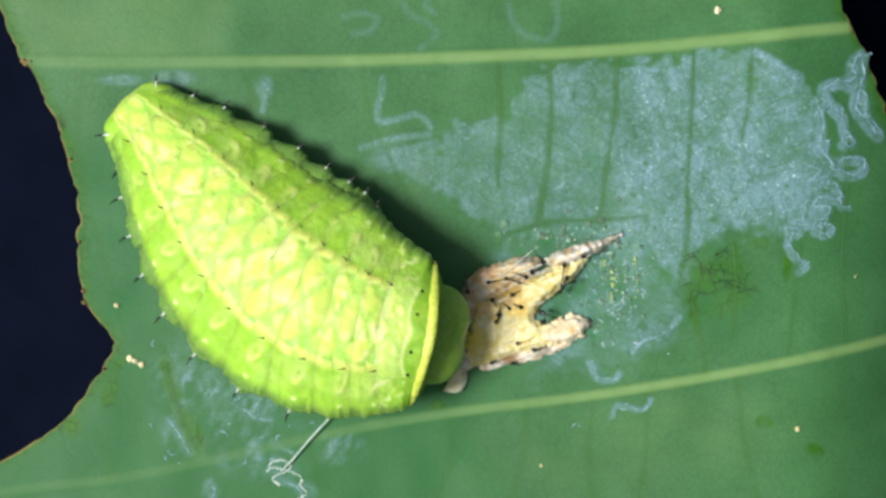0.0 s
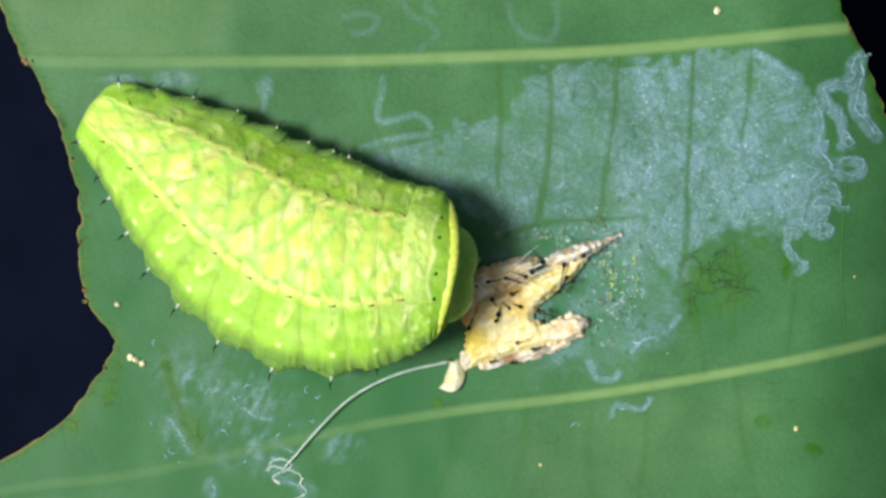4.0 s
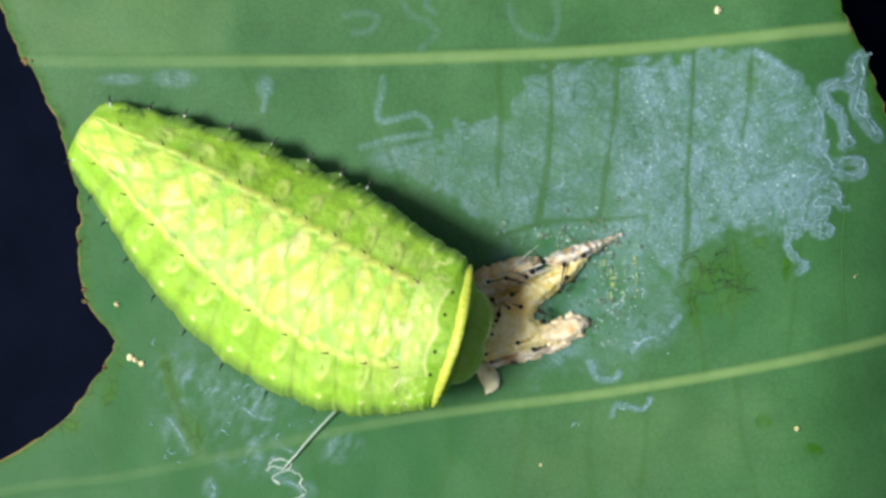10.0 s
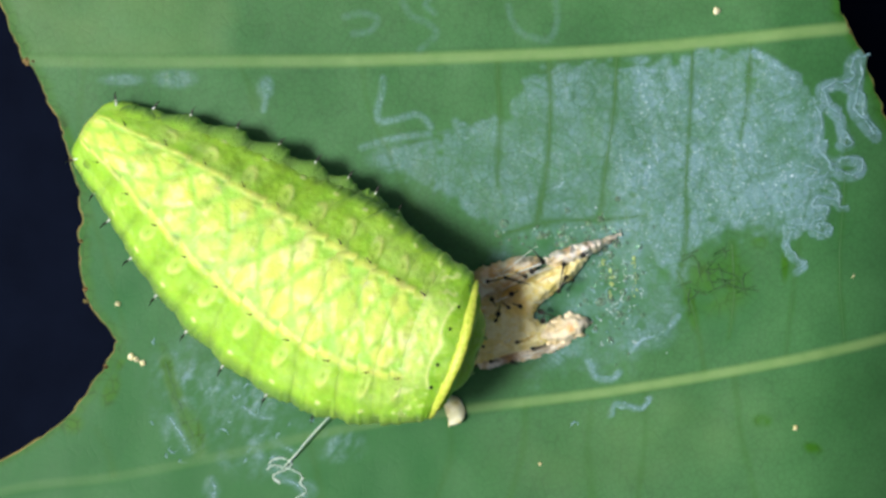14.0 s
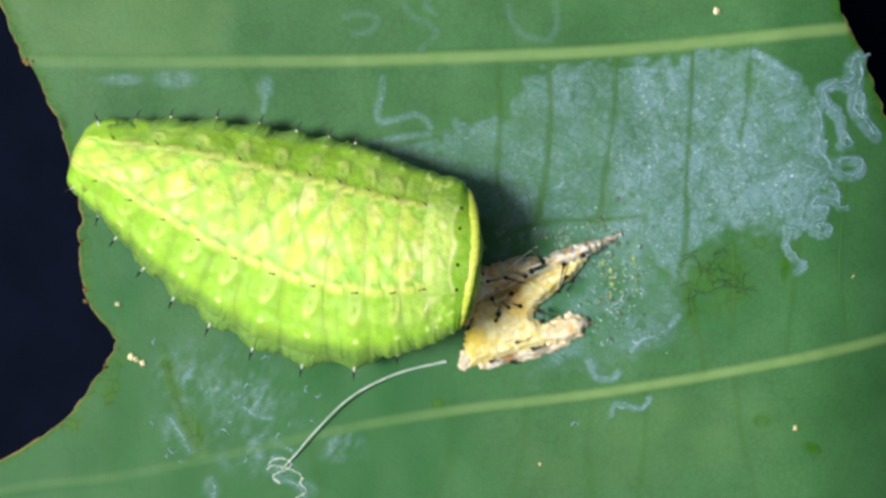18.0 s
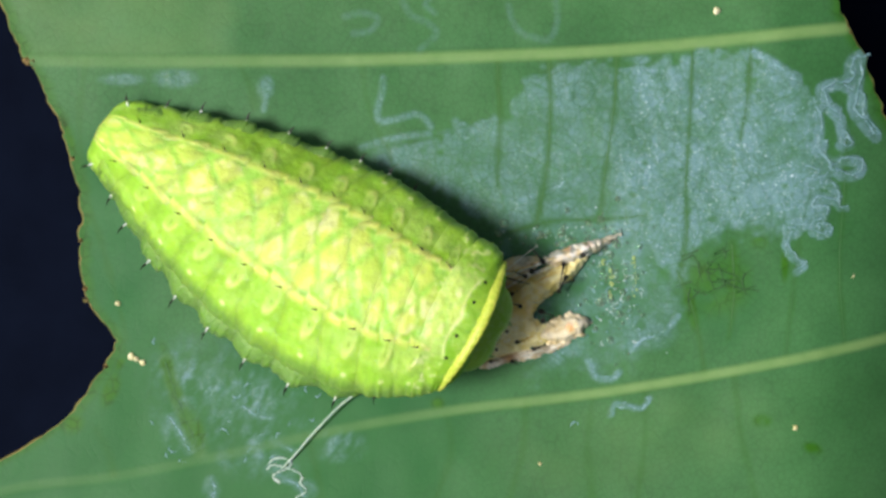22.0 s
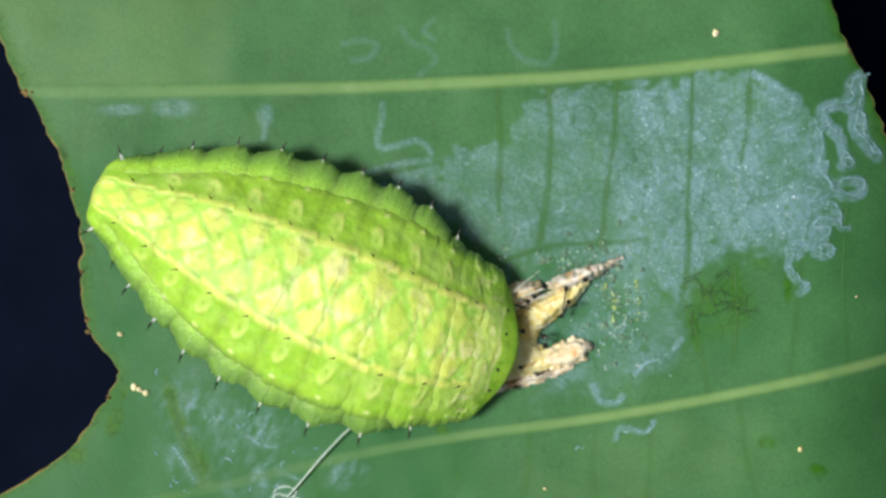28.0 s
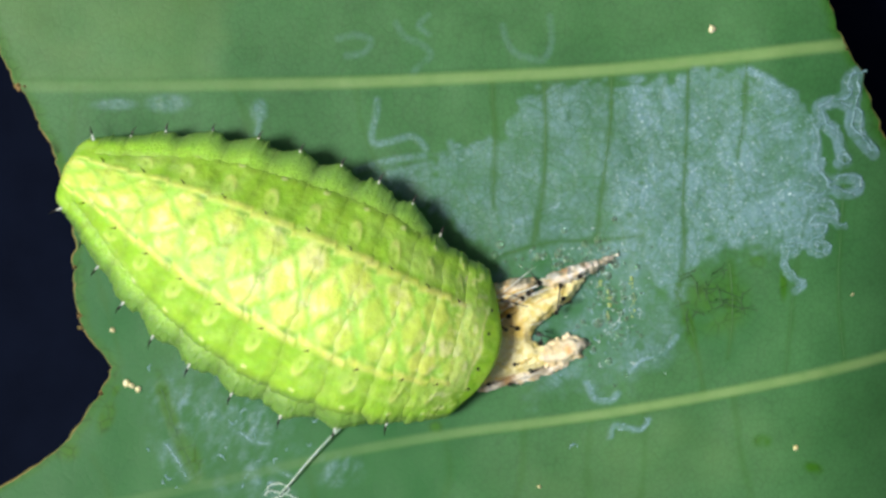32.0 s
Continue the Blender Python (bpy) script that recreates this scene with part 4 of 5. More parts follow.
def ring_shape(k):
    nx, na, nb = 46, 141, 16
    lo, hi = (-0.56 if k == 0 else -0.9), (0.5 if k == 10 else 0.9)
    u1 = np.linspace(lo, hi, nx)
    s1 = CENTRE[k] + u1 * LENGTH[k]
    w1, h1 = np.interp(s1, WIDTH_S, WIDTH_V), np.interp(s1, HIGH_S, HIGH_V)
    if k == 0:
        end = np.sqrt(np.clip(1 - np.clip((-0.40 - u1) / 0.17, 0, 1) ** 2, 0, 1))
        w1, h1 = w1 * (0.72 + 0.28 * end), h1 * (0.45 + 0.55 * end)
    if k == 10:
        tuck = smooth(0.40, 0.5, u1)
        w1, h1 = w1 * (1 - 0.10 * tuck), h1 * (1 - 0.16 * tuck)
    ang = np.pi * np.arange(na) / (na - 1)
    v1 = np.sign(np.cos(ang)) * np.abs(np.cos(ang)) ** 0.92
    u, v = np.repeat(u1[:, None], na, 1), np.repeat(v1[None, :], nx, 0)
    s, w, h = s1[:, None] + 0 * v, w1[:, None] + 0 * v, h1[:, None] + 0 * v
    a = np.abs(v)
    q = np.minimum(np.abs(u) / 0.5, 1.9)
    if k == 0:
        q = np.where(u < 0, 0, q)
    if k == 10:
        q = np.where(u > 0, 0, q)
    over = np.clip(q - 1, 0, None) ** 2
    edge = smooth(0.72, 1.0, a)
    flank = smooth(0.45, 0.6, a) * smooth(1.0, 0.85, a)
    y = w * v * (1 - (0.003 + 0.005 * edge) * q * q - 0.05 * over)
    z = h * np.interp(a, SECT_A, SECT_Z) * (1 - (0.002 + 0.007 * flank) * q * q - 0.08 * over)
    cell, tone, field = net(s, v)
    z = z + 0.035 * cell * (0.6 + 0.4 * tone) * (h / 2.4)
    line = ridge_line(s, v)
    f = seg_at(s) + 0.30
    f = f - np.floor(f)
    if k < 10:
        z = z + (0.04 + 0.06 * f) * np.exp(-(line / 0.045) ** 2) * (h / 2.4)
    if 1 <= k <= 9:
        r, low = pore_at(k, u, v)
        z = z + 0.05 * np.exp(-((r - 0.75) / 0.40) ** 2) * smooth(-0.6, 0.6, low)
        z = z + 0.05 * np.exp(-((u / 0.12) ** 2 + ((a - 0.88) / 0.03) ** 2))
    z = z + stand(s) + 0.10 * edge + 0.14 * (fbm(s * 1.8, y * 1.8, 50) - 0.5)
    z = z + 0.03 * (vnoise(s * 9, y * 9, 52) - 0.5)
    y = y + np.sign(v) * 0.10 * edge * vnoise(s * 9, v * 4 + 7, 40) * (q < 1.05)
    bulge = (0.75 * (1 - v * v) - 0.35) * np.clip(u / 0.5, 0, None) if k == 10 else 0 * u
    top = np.stack([u * LENGTH[k] + bulge, y, z], -1)
    t1 = -1 + 2 * np.arange(1, nb) / nb
    ub, tb = np.repeat(u1[:, None], nb - 1, 1), np.repeat(t1[None, :], nx, 0)
    low = np.stack([ub * LENGTH[k], 0.97 * w1[:, None] * tb, 0.04 + 0.16 * max(0, k - 7) + stand(s1)[:, None] * np.abs(tb) ** 5], -1)
    n = na + nb - 1
    verts = np.concatenate([top, low], axis=1).reshape(-1, 3)
    uu = np.concatenate([u, ub], axis=1).ravel()
    vv = np.concatenate([v, np.ones_like(tb)], axis=1).ravel()
    faces = grid_faces(nx, n, True)
    for row in (0, nx - 1):
        mid = verts[row * n:(row + 1) * n].mean(axis=0)
        mid[0] += (-0.12 if row == 0 else 0.12) * (1 if k in (0, 10) else 0)
        verts = np.vstack([verts, mid])
        c = len(verts) - 1
        uu, vv = np.append(uu, uu[row * n]), np.append(vv, 0.3)
        for j in range(n):
            tri = (row * n + j, row * n + (j + 1) % n, c)
            faces.append(tri if row == 0 else tri[::-1])
    return verts, faces, ring_colour(k, uu, vv)


def top_at(k, u, v):
    """Place on a ring's skin."""
    s = CENTRE[k] + u * LENGTH[k]
    w, h = float(np.interp(s, WIDTH_S, WIDTH_V)), float(np.interp(s, HIGH_S, HIGH_V))
    bulge = (0.75 * (1 - v * v) - 0.35) * max(0.0, u / 0.5) if k == 10 else 0.0
    return np.array([u * LENGTH[k] + bulge, w * v, h * float(np.interp(abs(v), SECT_A, SECT_Z)) + float(stand(s)) + 0.02])


LOBE = [0.45, 0.8, 1.1, 1.25, 1.2, 1.15, 1.05, 0.9, 0.65, 0.35, 0.1]
FIT = [0.95] + [1.0] * 6 + [0.98, 0.90, 0.74, 0.55]


def lobe_shape(k, side):
    """A flat granular lobe that fringes a ring on one side."""
    nu, nv = 64, 18
    top, col = [], []
    half = 0.74 if 0 < k < 8 else 0.52
    for i in range(nu):
        u = half * (-1 + 2 * i / (nu - 1))
        u = 0.14 + 0.7 * u if k == 0 else u
        s = max(-0.2, CENTRE[k] + u * LENGTH[k])
        w = float(np.interp(s, WIDTH_S, WIDTH_V))
        arc = math.sqrt(max(0.0, 1 - (-1 + 2 * i / (nu - 1)) ** 2))
        peak = (1 - abs(-1 + 2 * i / (nu - 1))) ** 1.1
        out = w * FIT[k] + (0.03 + 0.06 * arc + (0.36 if side > 0 else 0.25) * peak) * LOBE[k]
        for j in range(nv):
            r = j / (nv - 1)
            y = 0.55 * w + (out - 0.55 * w) * r
            z = float(stand(s)) + 0.03 + (0.66 + 0.10 * arc) * math.sqrt(1 - 0.98 * r * r)
            n = float(vnoise(s * 9, y * 9 * side, 60)) - 0.5
            n2 = 1.6 * float(vnoise(s * 11, side * 3.0, 63)) * float(vnoise(s * 4, side * 5.0, 64)) - 0.3
            n3 = float(vnoise(s * 14, y * 14 * side, 65)) - 0.5
            top.append((u * LENGTH[k], side * (y + (0.05 * n + 0.10 * n2) * r ** 4), z + 0.02 * n + 0.025 * n3))
            t = float(smooth(0.42, 0.88, r))
            col.append((C_FLANK * (1 - t) + C_EDGE * t) * (0.86 + 0.28 * float(vnoise(s * 11, y * 11, 61))))
    top = np.array(top)
    low = top.copy()
    low[:, 2] = np.minimum(low[:, 2] - 0.08, stand(CENTRE[k]) - 0.1)
    N = nu * nv
    f = grid_faces(nu, nv)
    rim = [i * nv for i in range(nu)] + [(nu - 1) * nv + j for j in range(1, nv)] + [i * nv + nv - 1 for i in range(nu - 2, -1, -1)] + [j for j in range(nv - 2, 0, -1)]
    faces = [q for q in f] + [tuple(a + N for a in q[::-1]) for q in f] + [(b, a, a + N, b + N) for a, b in zip(rim, rim[1:] + rim[:1])]
    if side < 0:
        faces = [q[::-1] for q in faces]
    return np.vstack([top, low]), faces, np.vstack([col, col])


CAT = tagged(new("caterpillar"), "plump lime-green caterpillar with pale yellow net and black bristles, feeding", "caterpillar")
RINGS, LOBES = [], {}
for k in range(11):
    v, f, c = ring_shape(k)
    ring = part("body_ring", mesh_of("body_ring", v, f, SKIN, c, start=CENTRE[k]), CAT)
    RINGS.append(ring)
    for side in (-1, 1):
        v, f, c = lobe_shape(k, side)
        lobe = part("side_lobe", mesh_of("side_lobe", v, f, FRINGE, c), CAT, "grey-green granular side lobe")
        LOBES[k, side] = lobe
        # white wart with a black bristle on the margin
        spots = [(0.0, 1.0)] if k else [(-0.36, 0.9), (0.25, 1.0)]
        for u, vv in spots:
            b = top_at(k, u, side * vv)
            b[1] = side * (abs(b[1]) * FIT[k] + 0.30 * LOBE[k])
            b[2] = float(stand(CENTRE[k])) + 0.25
            back = -0.25 if k < 3 else 0.0
            d = np.array([back if k else -0.9 * (u < 0), side * 1.0, 0.25])
            d /= np.linalg.norm(d)
            a, t = tube([b - 0.10 * d, b + 0.05 * d, b + 0.15 * d], [0.046, 0.036, 0.016], 8)
            part("papilla", mesh_of("papilla", a, t, WHITE), lobe, "white papilla")
            a, t = tube([b + 0.13 * d, b + 0.22 * d, b + 0.30 * d, b + 0.45 * d + np.array([0.05, 0, 0.04])], [0.026, 0.046, 0.024, 0.007], 8)
            part("bristle", mesh_of("bristle", a, t, BLACK), lobe, "black bristle")
        if k < 10:
            b = top_at(k, 0.05, side * 0.49)
            d = np.array([-0.3, side * 0.35, 0.9])
            a, t = tube([b, b + 0.08 * d, b + 0.16 * d + np.array([-0.03, 0, 0]), b + 0.26 * d + np.array([-0.09, 0, 0])], [0.036, 0.024, 0.015, 0.006], 7)
            part("bristle", mesh_of("bristle", a, t, BLACK), ring, "black bristle")
    if k == 10:
        for v0 in (-0.86, -0.56, -0.25, 0.25, 0.56, 0.86):
            b = top_at(k, 0.12, v0)
            a, t = ball(b, 0.065, 8, 0.6)
            part("black_dot", mesh_of("black_dot", a, t, BLACK), ring, "black bristle base")
        # yellow rolled rim of the collar
        path = []
        for j in range(60):
            a = math.pi * (0.03 + 0.94 * j / 59)
            c0 = math.cos(a)
            v0 = math.copysign(abs(c0) ** 0.92, c0)
            q = top_at(k, 0.40, v0)
            path.append((q[0] + 0.05, q[1], q[2] - 0.02))
        rad = [0.20 * (0.6 + 0.4 * math.sin(math.pi * j / 59)) * (0.9 + 0.2 * hash2(j, 2, 2)) for j in range(60)]
        a, t = tube(path, rad, 10, 0.7)
        COLLAR_RIM = part("collar_rim", mesh_of("collar_rim", a, t, RIM), ring, "yellow rolled collar rim")


def build_head():
    nu, nv = 26, 40
    verts = []
    for i in range(nu):
        b = math.pi * (i / (nu - 1) - 0.5) * 0.99
        for j in range(nv):
            a = 2 * math.pi * j / nv
            cb, sb = math.cos(b), math.sin(b)
            e = 0.72
            x = 1.5 * math.copysign(abs(sb) ** e, sb)
            y = 1.75 * cb ** e * math.copysign(abs(math.cos(a)) ** 0.85, math.cos(a))
            z = 1.0 * cb ** e * math.copysign(abs(math.sin(a)) ** 0.85, math.sin(a))
            if x > 0.7:
                z -= 0.3 * (x - 0.7)
                x -= 0.12 * math.exp(-(y / 0.35) ** 2)
            verts.append((x, y, z))
    faces = grid_faces(nu, nv, True)
    faces.append(tuple(range(nv))[::-1])
    faces.append(tuple((nu - 1) * nv + j for j in range(nv)))
    head = part("head", mesh_of("head", verts, faces, HEAD), CAT, "smooth dark green head")
    v, f = ball((0, 0, 0), 0.85, 20, 0.5)
    v = [(0.40 * a + 1.12, 0.9 * b, c + 0.10 - 0.4 * (a > 0) * a) for a, b, c in v]
    part("face", mesh_of("face", v, f, FACE), head, "pale translucent face plate")
    for s in (-1, 1):
        v, f = ball((1.42, s * 0.36, 0.50), 0.06, 8)
        part("eye", mesh_of("eye", v, f, BLACK), head, "tiny dark eye")
        v, f = tube([(1.2, s * 0.6, 0.3), (1.42, s * 0.66, 0.2), (1.52, s * 0.62, 0.05)], [0.07, 0.05, 0.03], 7)
        part("feeler", mesh_of("feeler", v, f, FACE), head)
    return head


HEAD_OB = build_head()

# ---- movement ----
FRONT = 2.6                      # how far the fore end is lifted while it feeds, mm
ROWS = {ob: [] for ob in RINGS + list(LOBES.values()) + [HEAD_OB, COLLAR_RIM]}


def stance(t, tx, ty, fx, fy, bow, yaw, roll, roll_front, reach, nod, near, far):
    """One posture: tail and collar in mm, sideways bow, the collar's heading, rolls in degrees, how far the head reaches out,
    the collar's nod, and how far the lobes spread on both sides."""
    n = np.array([math.cos(radians(yaw)), math.sin(radians(yaw))])
    feed = 1 - min(1.0, nod / 15.0)
    tail, front = np.array([tx, ty]), np.array([fx, fy]) + (0.5 + 0.28 * (1 - feed)) * n
    d = (front - tail) / np.linalg.norm(front - tail)
    q = np.linspace(0, 1, 201)[:, None]
    curve = tail + q * (front - tail) + 1.08 * bow * np.sin(math.pi * q ** 1.5) * np.array([d[1], -d[0]])
    step = np.concatenate([[0], np.cumsum(np.linalg.norm(np.diff(curve, axis=0), axis=1))])
    step /= step[-1]
    for k, ring in enumerate(RINGS):
        s = CENTRE[k] / TOTAL
        s = s - 0.05 * (1 - feed) * math.sin(math.pi * s)
        p = [np.interp(s, step, curve[:, 0]), np.interp(s, step, curve[:, 1])]
        a, b = min(s + 0.03, 1.0), max(s - 0.03, 0.0)
        g = [np.interp(a, step, curve[:, i]) - np.interp(b, step, curve[:, i]) for i in (0, 1)]
        head_on = math.degrees(math.atan2(g[1], g[0]))
        turn = max(0.0, (k - 7) / 3.0) ** 1.3
        head_on += (yaw - head_on) * 0.85 * turn
        lean = np.interp(s, [0, 0.25, 0.6, 0.85, 1.0], [0.3 * roll, 0.7 * roll, roll, 0.5 * (roll + roll_front), roll_front])
        lift = 0.45 * abs(math.sin(radians(lean))) + FRONT * feed * max(0.0, (s - 0.45) / 0.55) ** 1.5
        dip = nod * (0.0, 0.15, 0.4, 0.65, 1.0)[max(0, k - 6)]
        drop = 1.15 * sum(math.tan(radians(nod * c)) for c in (0.0, 0.075, 0.27, 0.52, 0.82)[:max(0, k - 6) + 1])
        lift -= drop
        dip -= math.degrees(0.15 * FRONT * feed * max(0.0, (s - 0.45) / 0.55) ** 0.5) * 0.8
        m = pose(p[0] * MM, p[1] * MM, lift * MM, -lean, 0, head_on) @ pose(-0.4 * MM, 0, 3.2 * MM, 0, dip, 0) @ pose((0.4 + 0.012 * dip) * MM, 0, -3.2 * MM)
        ROWS[ring].append((t, m))
        flat = pose(p[0] * MM, p[1] * MM, -1.1 * drop * MM, -0.25 * lean, 0, head_on)
        for side, spread in ((-1, near), (1, far)):
            ROWS[LOBES[k, side]].append((t, flat @ pose(0, side * spread * LOBE[k] * MM, 0.1 * MM)))
    tuck = min(1.0, nod / 14.0)
    ROWS[COLLAR_RIM].append((t, pose(-0.40 * tuck * MM, 0, -0.30 * tuck * MM)))
    h = front + n * (reach - 1.25 - 0.28 * (1 - feed))
    ROWS[HEAD_OB].append((t, pose(h[0] * MM, h[1] * MM, (1.45 + 0.42 * FRONT * feed) * MM, -0.5 * roll_front, 8, yaw)))


def motions():
    stance(0, -11.01, 4.96, -1.10, -2.76, 1.40, -10, 0, 0, 1.24, 2, -0.08, -0.08)
    stance(0.5, -10.84, 4.94, -1.39, -3.16, 1.50, -15, 0, 1, 1.14, 2, -0.09, -0.04)
    stance(1, -11.06, 5.31, -0.76, -1.81, 1.60, -6, 1, 2, 1.04, 2, -0.09, 0.0)
    stance(1.5, -11.49, 5.35, -0.93, -1.61, 1.65, -9, 2, 4, 0.90, 2, -0.10, -0.02)
    stance(2, -11.43, 5.53, -0.66, -1.52, 1.70, -6, 4, 5, 0.76, 3, -0.10, -0.04)
    stance(2.5, -11.56, 5.21, -0.59, -1.20, 1.76, -7, 8, 10, 0.78, 3, -0.20, -0.06)
    stance(3, -11.87, 5.19, -0.47, -0.85, 1.82, -9, 11, 14, 0.80, 3, -0.30, -0.08)
    stance(3.5, -12.07, 4.96, -0.39, -0.77, 1.81, -7, 12, 15, 0.82, 3, -0.31, -0.08)
    stance(5.5, -12.46, 4.58, -0.30, -0.81, 1.75, -11, 16, 21, 0.90, 4, -0.36, -0.1)
    stance(6, -12.43, 4.51, -0.05, -0.52, 1.74, -10, 17, 22, 0.92, 4, -0.38, -0.1)
    stance(6.5, -12.42, 4.50, 0.02, -0.56, 1.72, -11, 17, 21, 0.94, 3, -0.39, -0.1)
    stance(7, -12.43, 4.38, -0.06, -0.66, 1.70, -12, 17, 20, 0.96, 2, -0.40, -0.1)
    stance(7.5, -12.41, 4.46, -0.00, -1.68, 1.53, -19, 12, 12, 0.96, 2, -0.30, -0.1)
    stance(8, -12.42, 4.32, -0.10, -2.12, 1.36, -19, 8, 4, 0.96, 1, -0.1, -0.1)
    stance(8.5, -12.43, 4.35, 0.30, -2.6, 1.30, -22, 8, 3, 0.93, 1, -0.13, -0.1)
    stance(9, -12.45, 4.35, 0.48, -2.19, 1.24, -19, 8, 2, 0.90, 0, -0.16, -0.1)
    stance(9.5, -12.50, 4.16, 0.23, -2.52, 1.08, -20, 6, 1, 0.97, 0, -0.28, -0.12)
    stance(10, -12.52, 4.12, -0.13, -2.77, 1.0, -16, 5, 0, 1.04, 0, -0.42, -0.14)
    stance(10.5, -12.45, 4.45, 0.25, -1.64, 1.15, -18, 8, 3, 0.72, 4, -0.32, -0.17)
    stance(11, -12.49, 4.45, 0.16, -1.59, 1.40, -19, 12, 6, 0.40, 7, -0.30, -0.19)
    stance(11.5, -12.49, 4.49, -0.33, -1.74, 1.05, -21, 20, 14, 0.50, 6, -0.27, -0.21)
    stance(12, -12.16, 4.85, -1.02, -2.20, 0.74, -45, 31, 20, 0.96, 2, -0.25, -0.23)
    stance(12.5, -12.50, 4.25, 0.35, -1.79, 0.95, -21, 20, 12, 0.60, 2, -0.26, -0.12)
    stance(13, -12.57, 4.06, 0.43, -2.02, 1.20, -16, 12, 6, 0.84, 2, -0.28, 0.0)
    stance(13.5, -12.54, 4.14, -0.03, -1.3, 1.08, -12, 8, 3, 1.50, 2, -0.29, 0.0)
    stance(14, -12.42, 4.19, 0.01, -3.24, 0.96, -20, 5, 0, 0.60, 1, -0.30, 0.0)
    stance(14.5, -12.41, 4.22, 0.50, -2.28, 1.00, -19, 6, 1, 0.60, 1, -0.28, -0.01)
    stance(15.5, -12.47, 4.21, 0.55, -1.75, 1.08, -21, 9, 2, 0.75, 1, -0.25, -0.03)
    stance(16.5, -12.52, 4.21, 0.65, -1.32, 1.16, -20, 12, 3, 0.90, 1, -0.22, -0.05)
    stance(17, -12.43, 4.23, 0.86, -1.36, 1.20, -17, 13, 4, 1.50, 1, -0.20, -0.06)
    stance(17.5, -12.23, 3.75, 1.18, -1.94, 1.15, -22, 14, 9, 1.16, 2, -0.20, -0.08)
    stance(18, -12.72, 3.27, 0.38, -0.48, 1.10, -5, 14, 14, 0.30, 3, -0.20, -0.1)
    stance(18.5, -12.34, 3.68, 0.36, -1.54, 1.15, -6, 14, 12, 0.50, 3, -0.20, -0.12)
    stance(19, -12.30, 3.69, 0.36, -1.54, 1.20, -6, 13, 10, 0.60, 3, -0.20, -0.14)
    stance(19.5, -12.29, 3.55, 0.60, -0.11, 1.35, 1, 15, 13, 0.65, 3, -0.20, -0.16)
    stance(20, -12.34, 3.52, 0.39, 0.03, 1.50, -3, 17, 16, 0.70, 3, -0.20, -0.18)
    stance(20.5, -12.31, 3.43, 0.27, 0.19, 1.57, -4, 16, 15, 1.3, 2, -0.20, -0.17)
    stance(21, -12.19, 3.41, 0.60, 0.01, 1.64, -4, 14, 14, 1.65, 1, -0.20, -0.15)
    stance(21.5, -12.00, 3.94, 0.60, -1.05, 1.22, -24, 14, 9, 1.16, 1, -0.12, -0.14)
    stance(22, -11.91, 4.09, 0.65, -2.39, 0.80, -30, 13, 4, 0.84, 1, -0.05, -0.13)
    stance(22.5, -11.89, 4.05, 0.70, -2.8, 0.83, -20, 10, 2, 0.60, 2, -0.2, -0.23)
    stance(23, -11.76, 4.18, 1.23, -2.92, 0.8, -21, 8, 0, 0.36, 4, -0.22, -0.22)
    stance(23.5, -11.81, 3.94, 1.39, -2.82, 0.77, -18, 5, 0, -0.02, 8, -0.05, 0.08)
    stance(24, -11.82, 3.51, 1.85, -2.26, 0.68, -16, 3, 0, -0.40, 12, 0.21, 0.20)
    stance(24.5, -11.91, 3.30, 1.83, -2.56, 0.68, -15, 3, -2, -1.00, 14, 0.2, 0.21)
    stance(25, -11.88, 3.17, 1.76, -2.62, 0.68, -16, 3, -3, -1.40, 15, 0.18, 0.22)
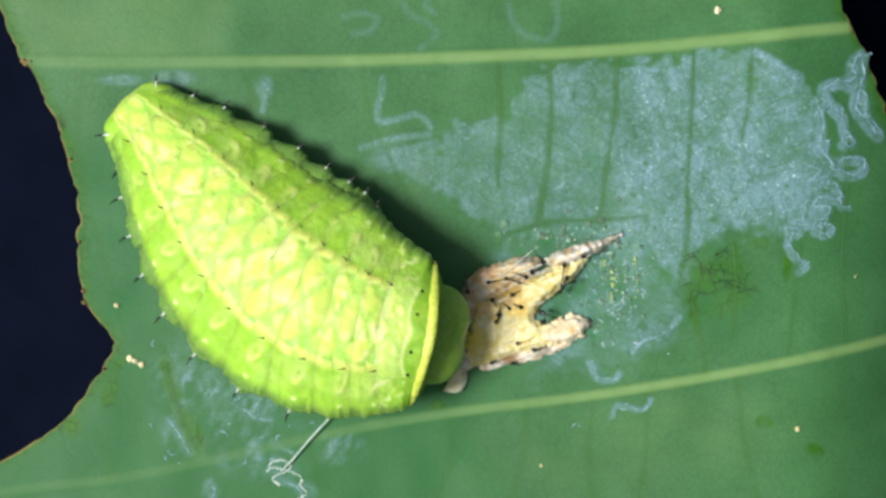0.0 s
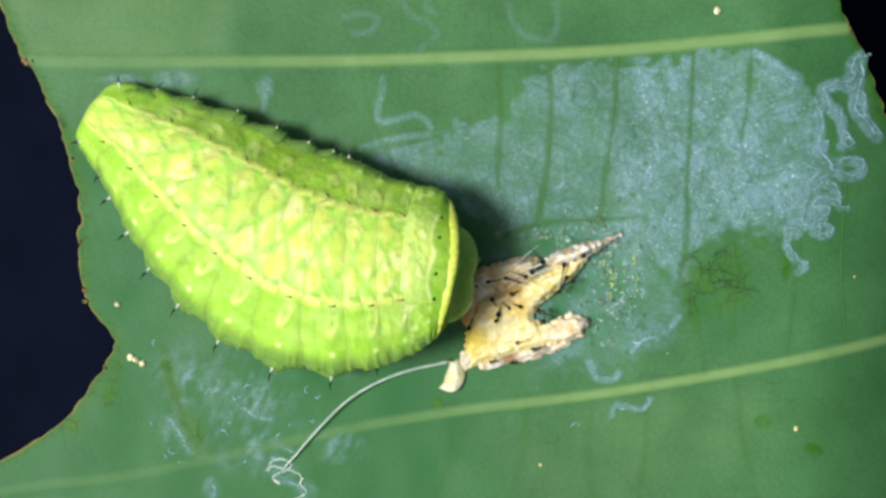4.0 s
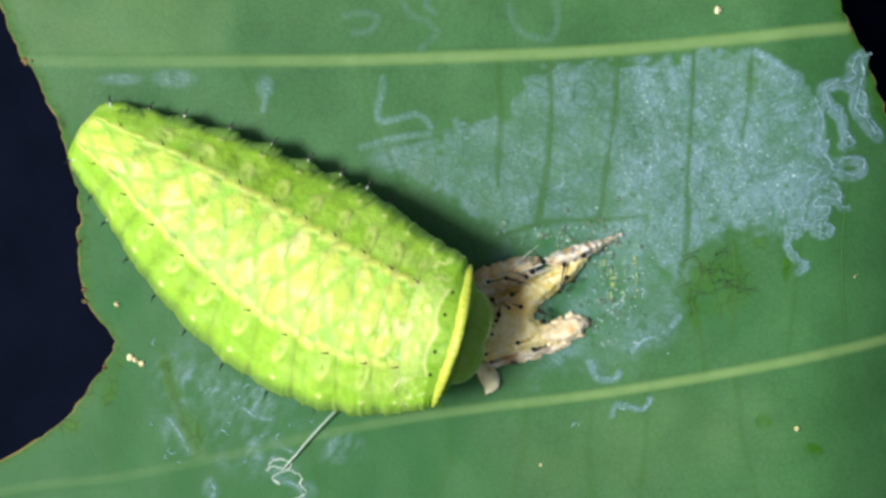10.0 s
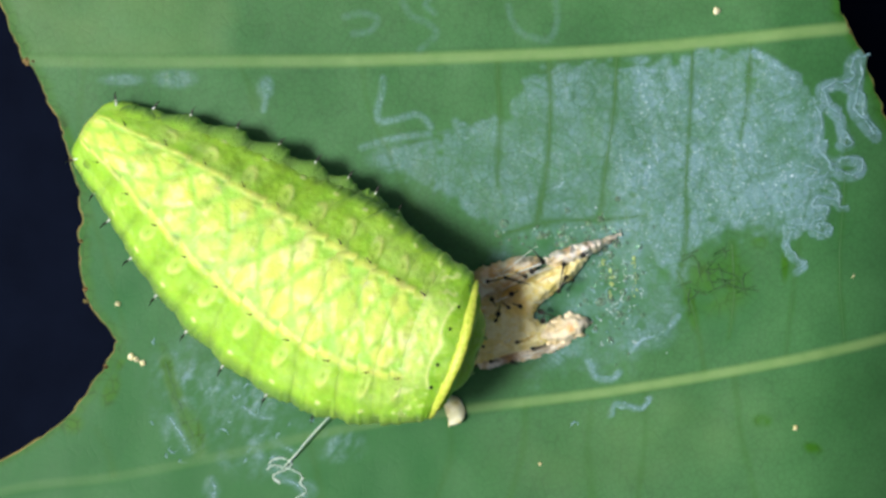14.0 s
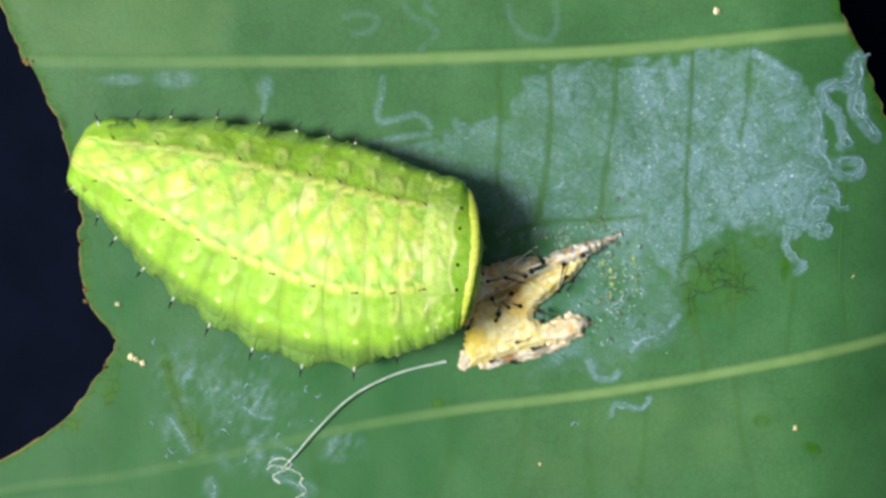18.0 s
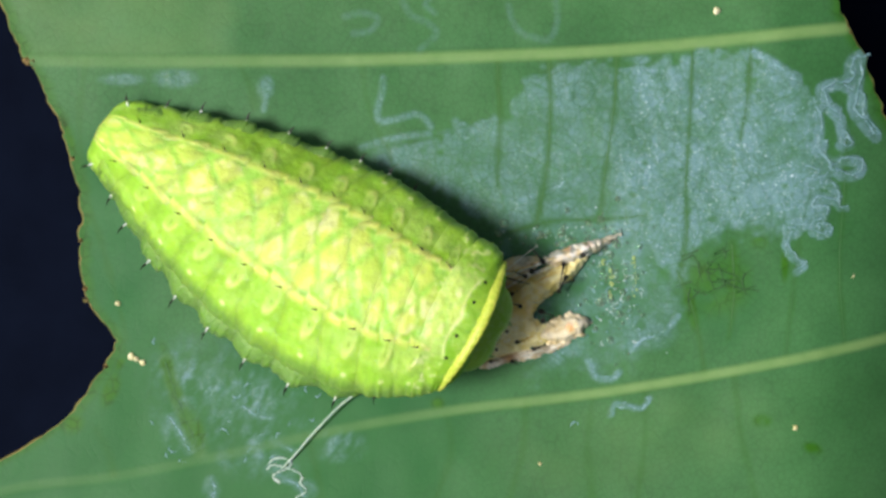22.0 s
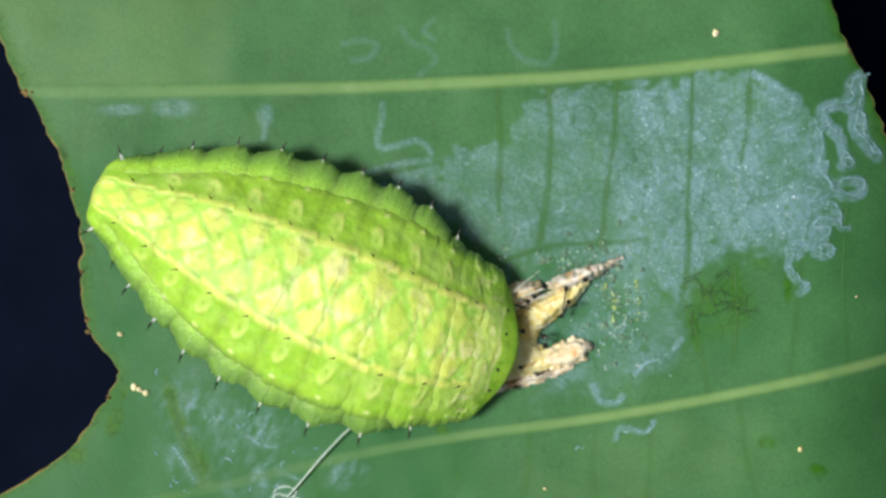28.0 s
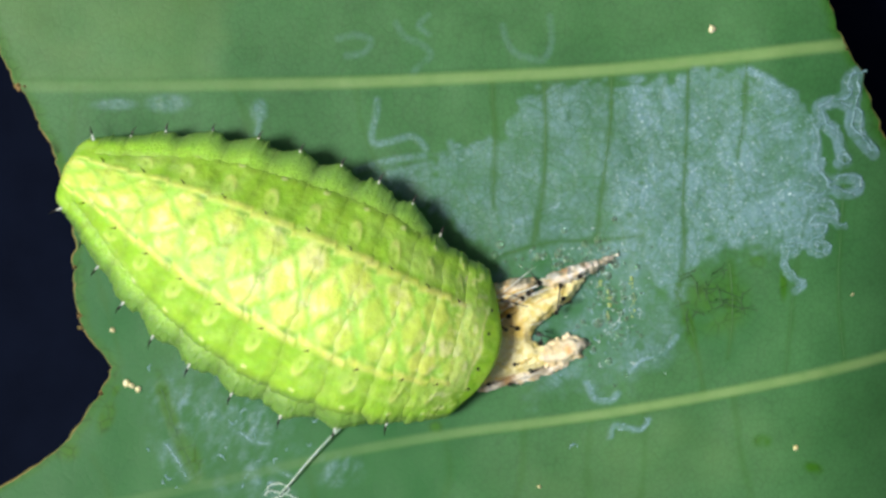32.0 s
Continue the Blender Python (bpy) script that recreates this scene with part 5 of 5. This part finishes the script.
    stance(25.5, -11.86, 3.32, 1.76, -2.64, 0.67, -16, 3, -3, -1.40, 15, 0.19, 0.23)
    stance(27.5, -11.96, 2.98, 1.69, -2.50, 0.61, -14, 2, -4, -1.40, 15, 0.21, 0.27)
    stance(28, -11.97, 3.05, 1.72, -2.45, 0.60, -14, 2, -4, -1.40, 15, 0.22, 0.28)
    stance(28.5, -11.93, 3.09, 1.83, -2.37, 0.60, -14, 2, -4, -1.40, 15, 0.22, 0.28)
    stance(29, -11.87, 3.05, 1.83, -2.41, 0.61, -14, 2, -4, -1.40, 15, 0.22, 0.29)
    stance(29.5, -11.83, 3.01, 1.81, -2.40, 0.61, -13, 2, -4, -1.40, 15, 0.22, 0.29)
    stance(30, -11.91, 2.97, 1.76, -2.40, 0.62, -14, 2, -4, -1.40, 15, 0.22, 0.29)
    stance(30.5, -12.04, 3.43, 1.73, -2.35, 0.62, -13, 2, -4, -1.40, 15, 0.22, 0.30)
    stance(31, -12.38, 3.48, 1.49, -2.43, 0.63, -17, 2, -4, -1.40, 15, 0.22, 0.30)
    stance(31.5, -12.70, 3.75, 1.33, -2.45, 0.64, -19, 2, -4, -1.40, 15, 0.22, 0.28)
    stance(32, -12.78, 3.60, 1.33, -2.49, 0.64, -18, 2, -4, -1.40, 15, 0.22, 0.26)
    for ob, rows in ROWS.items():
        walk(ob, rows)
    scrap = []
    for t, x, y, z, turn in ((0, 806, 668, 0.1, 10), (7, 800, 668, 0.1, 0), (8, 815, 676, 0.1, 10), (9, 832, 666, 0.1, 0), (10, 862, 668, 0.1, 50), (11, 856, 660, 0.1, 10),
                             (12, 870, 678, 0.1, 25), (13, 870, 670, 0.1, 40), (13.5, 828, 652, 0.3, -10), (14, 802, 726, 0.1, 40), (14.6, 780, 670, 0.3, 20),
                             (15.5, 760, 600, 0.5, 0), (17, 700, 560, 0.5, 0), (32, 700, 560, 0.5, 0)):
        X, Y = plan(x, y)
        scrap.append((t, pose(X * MM, Y * MM, (z - 0.1) * MM, 0, 0, turn)))
    walk(SCRAP, scrap)


motions()
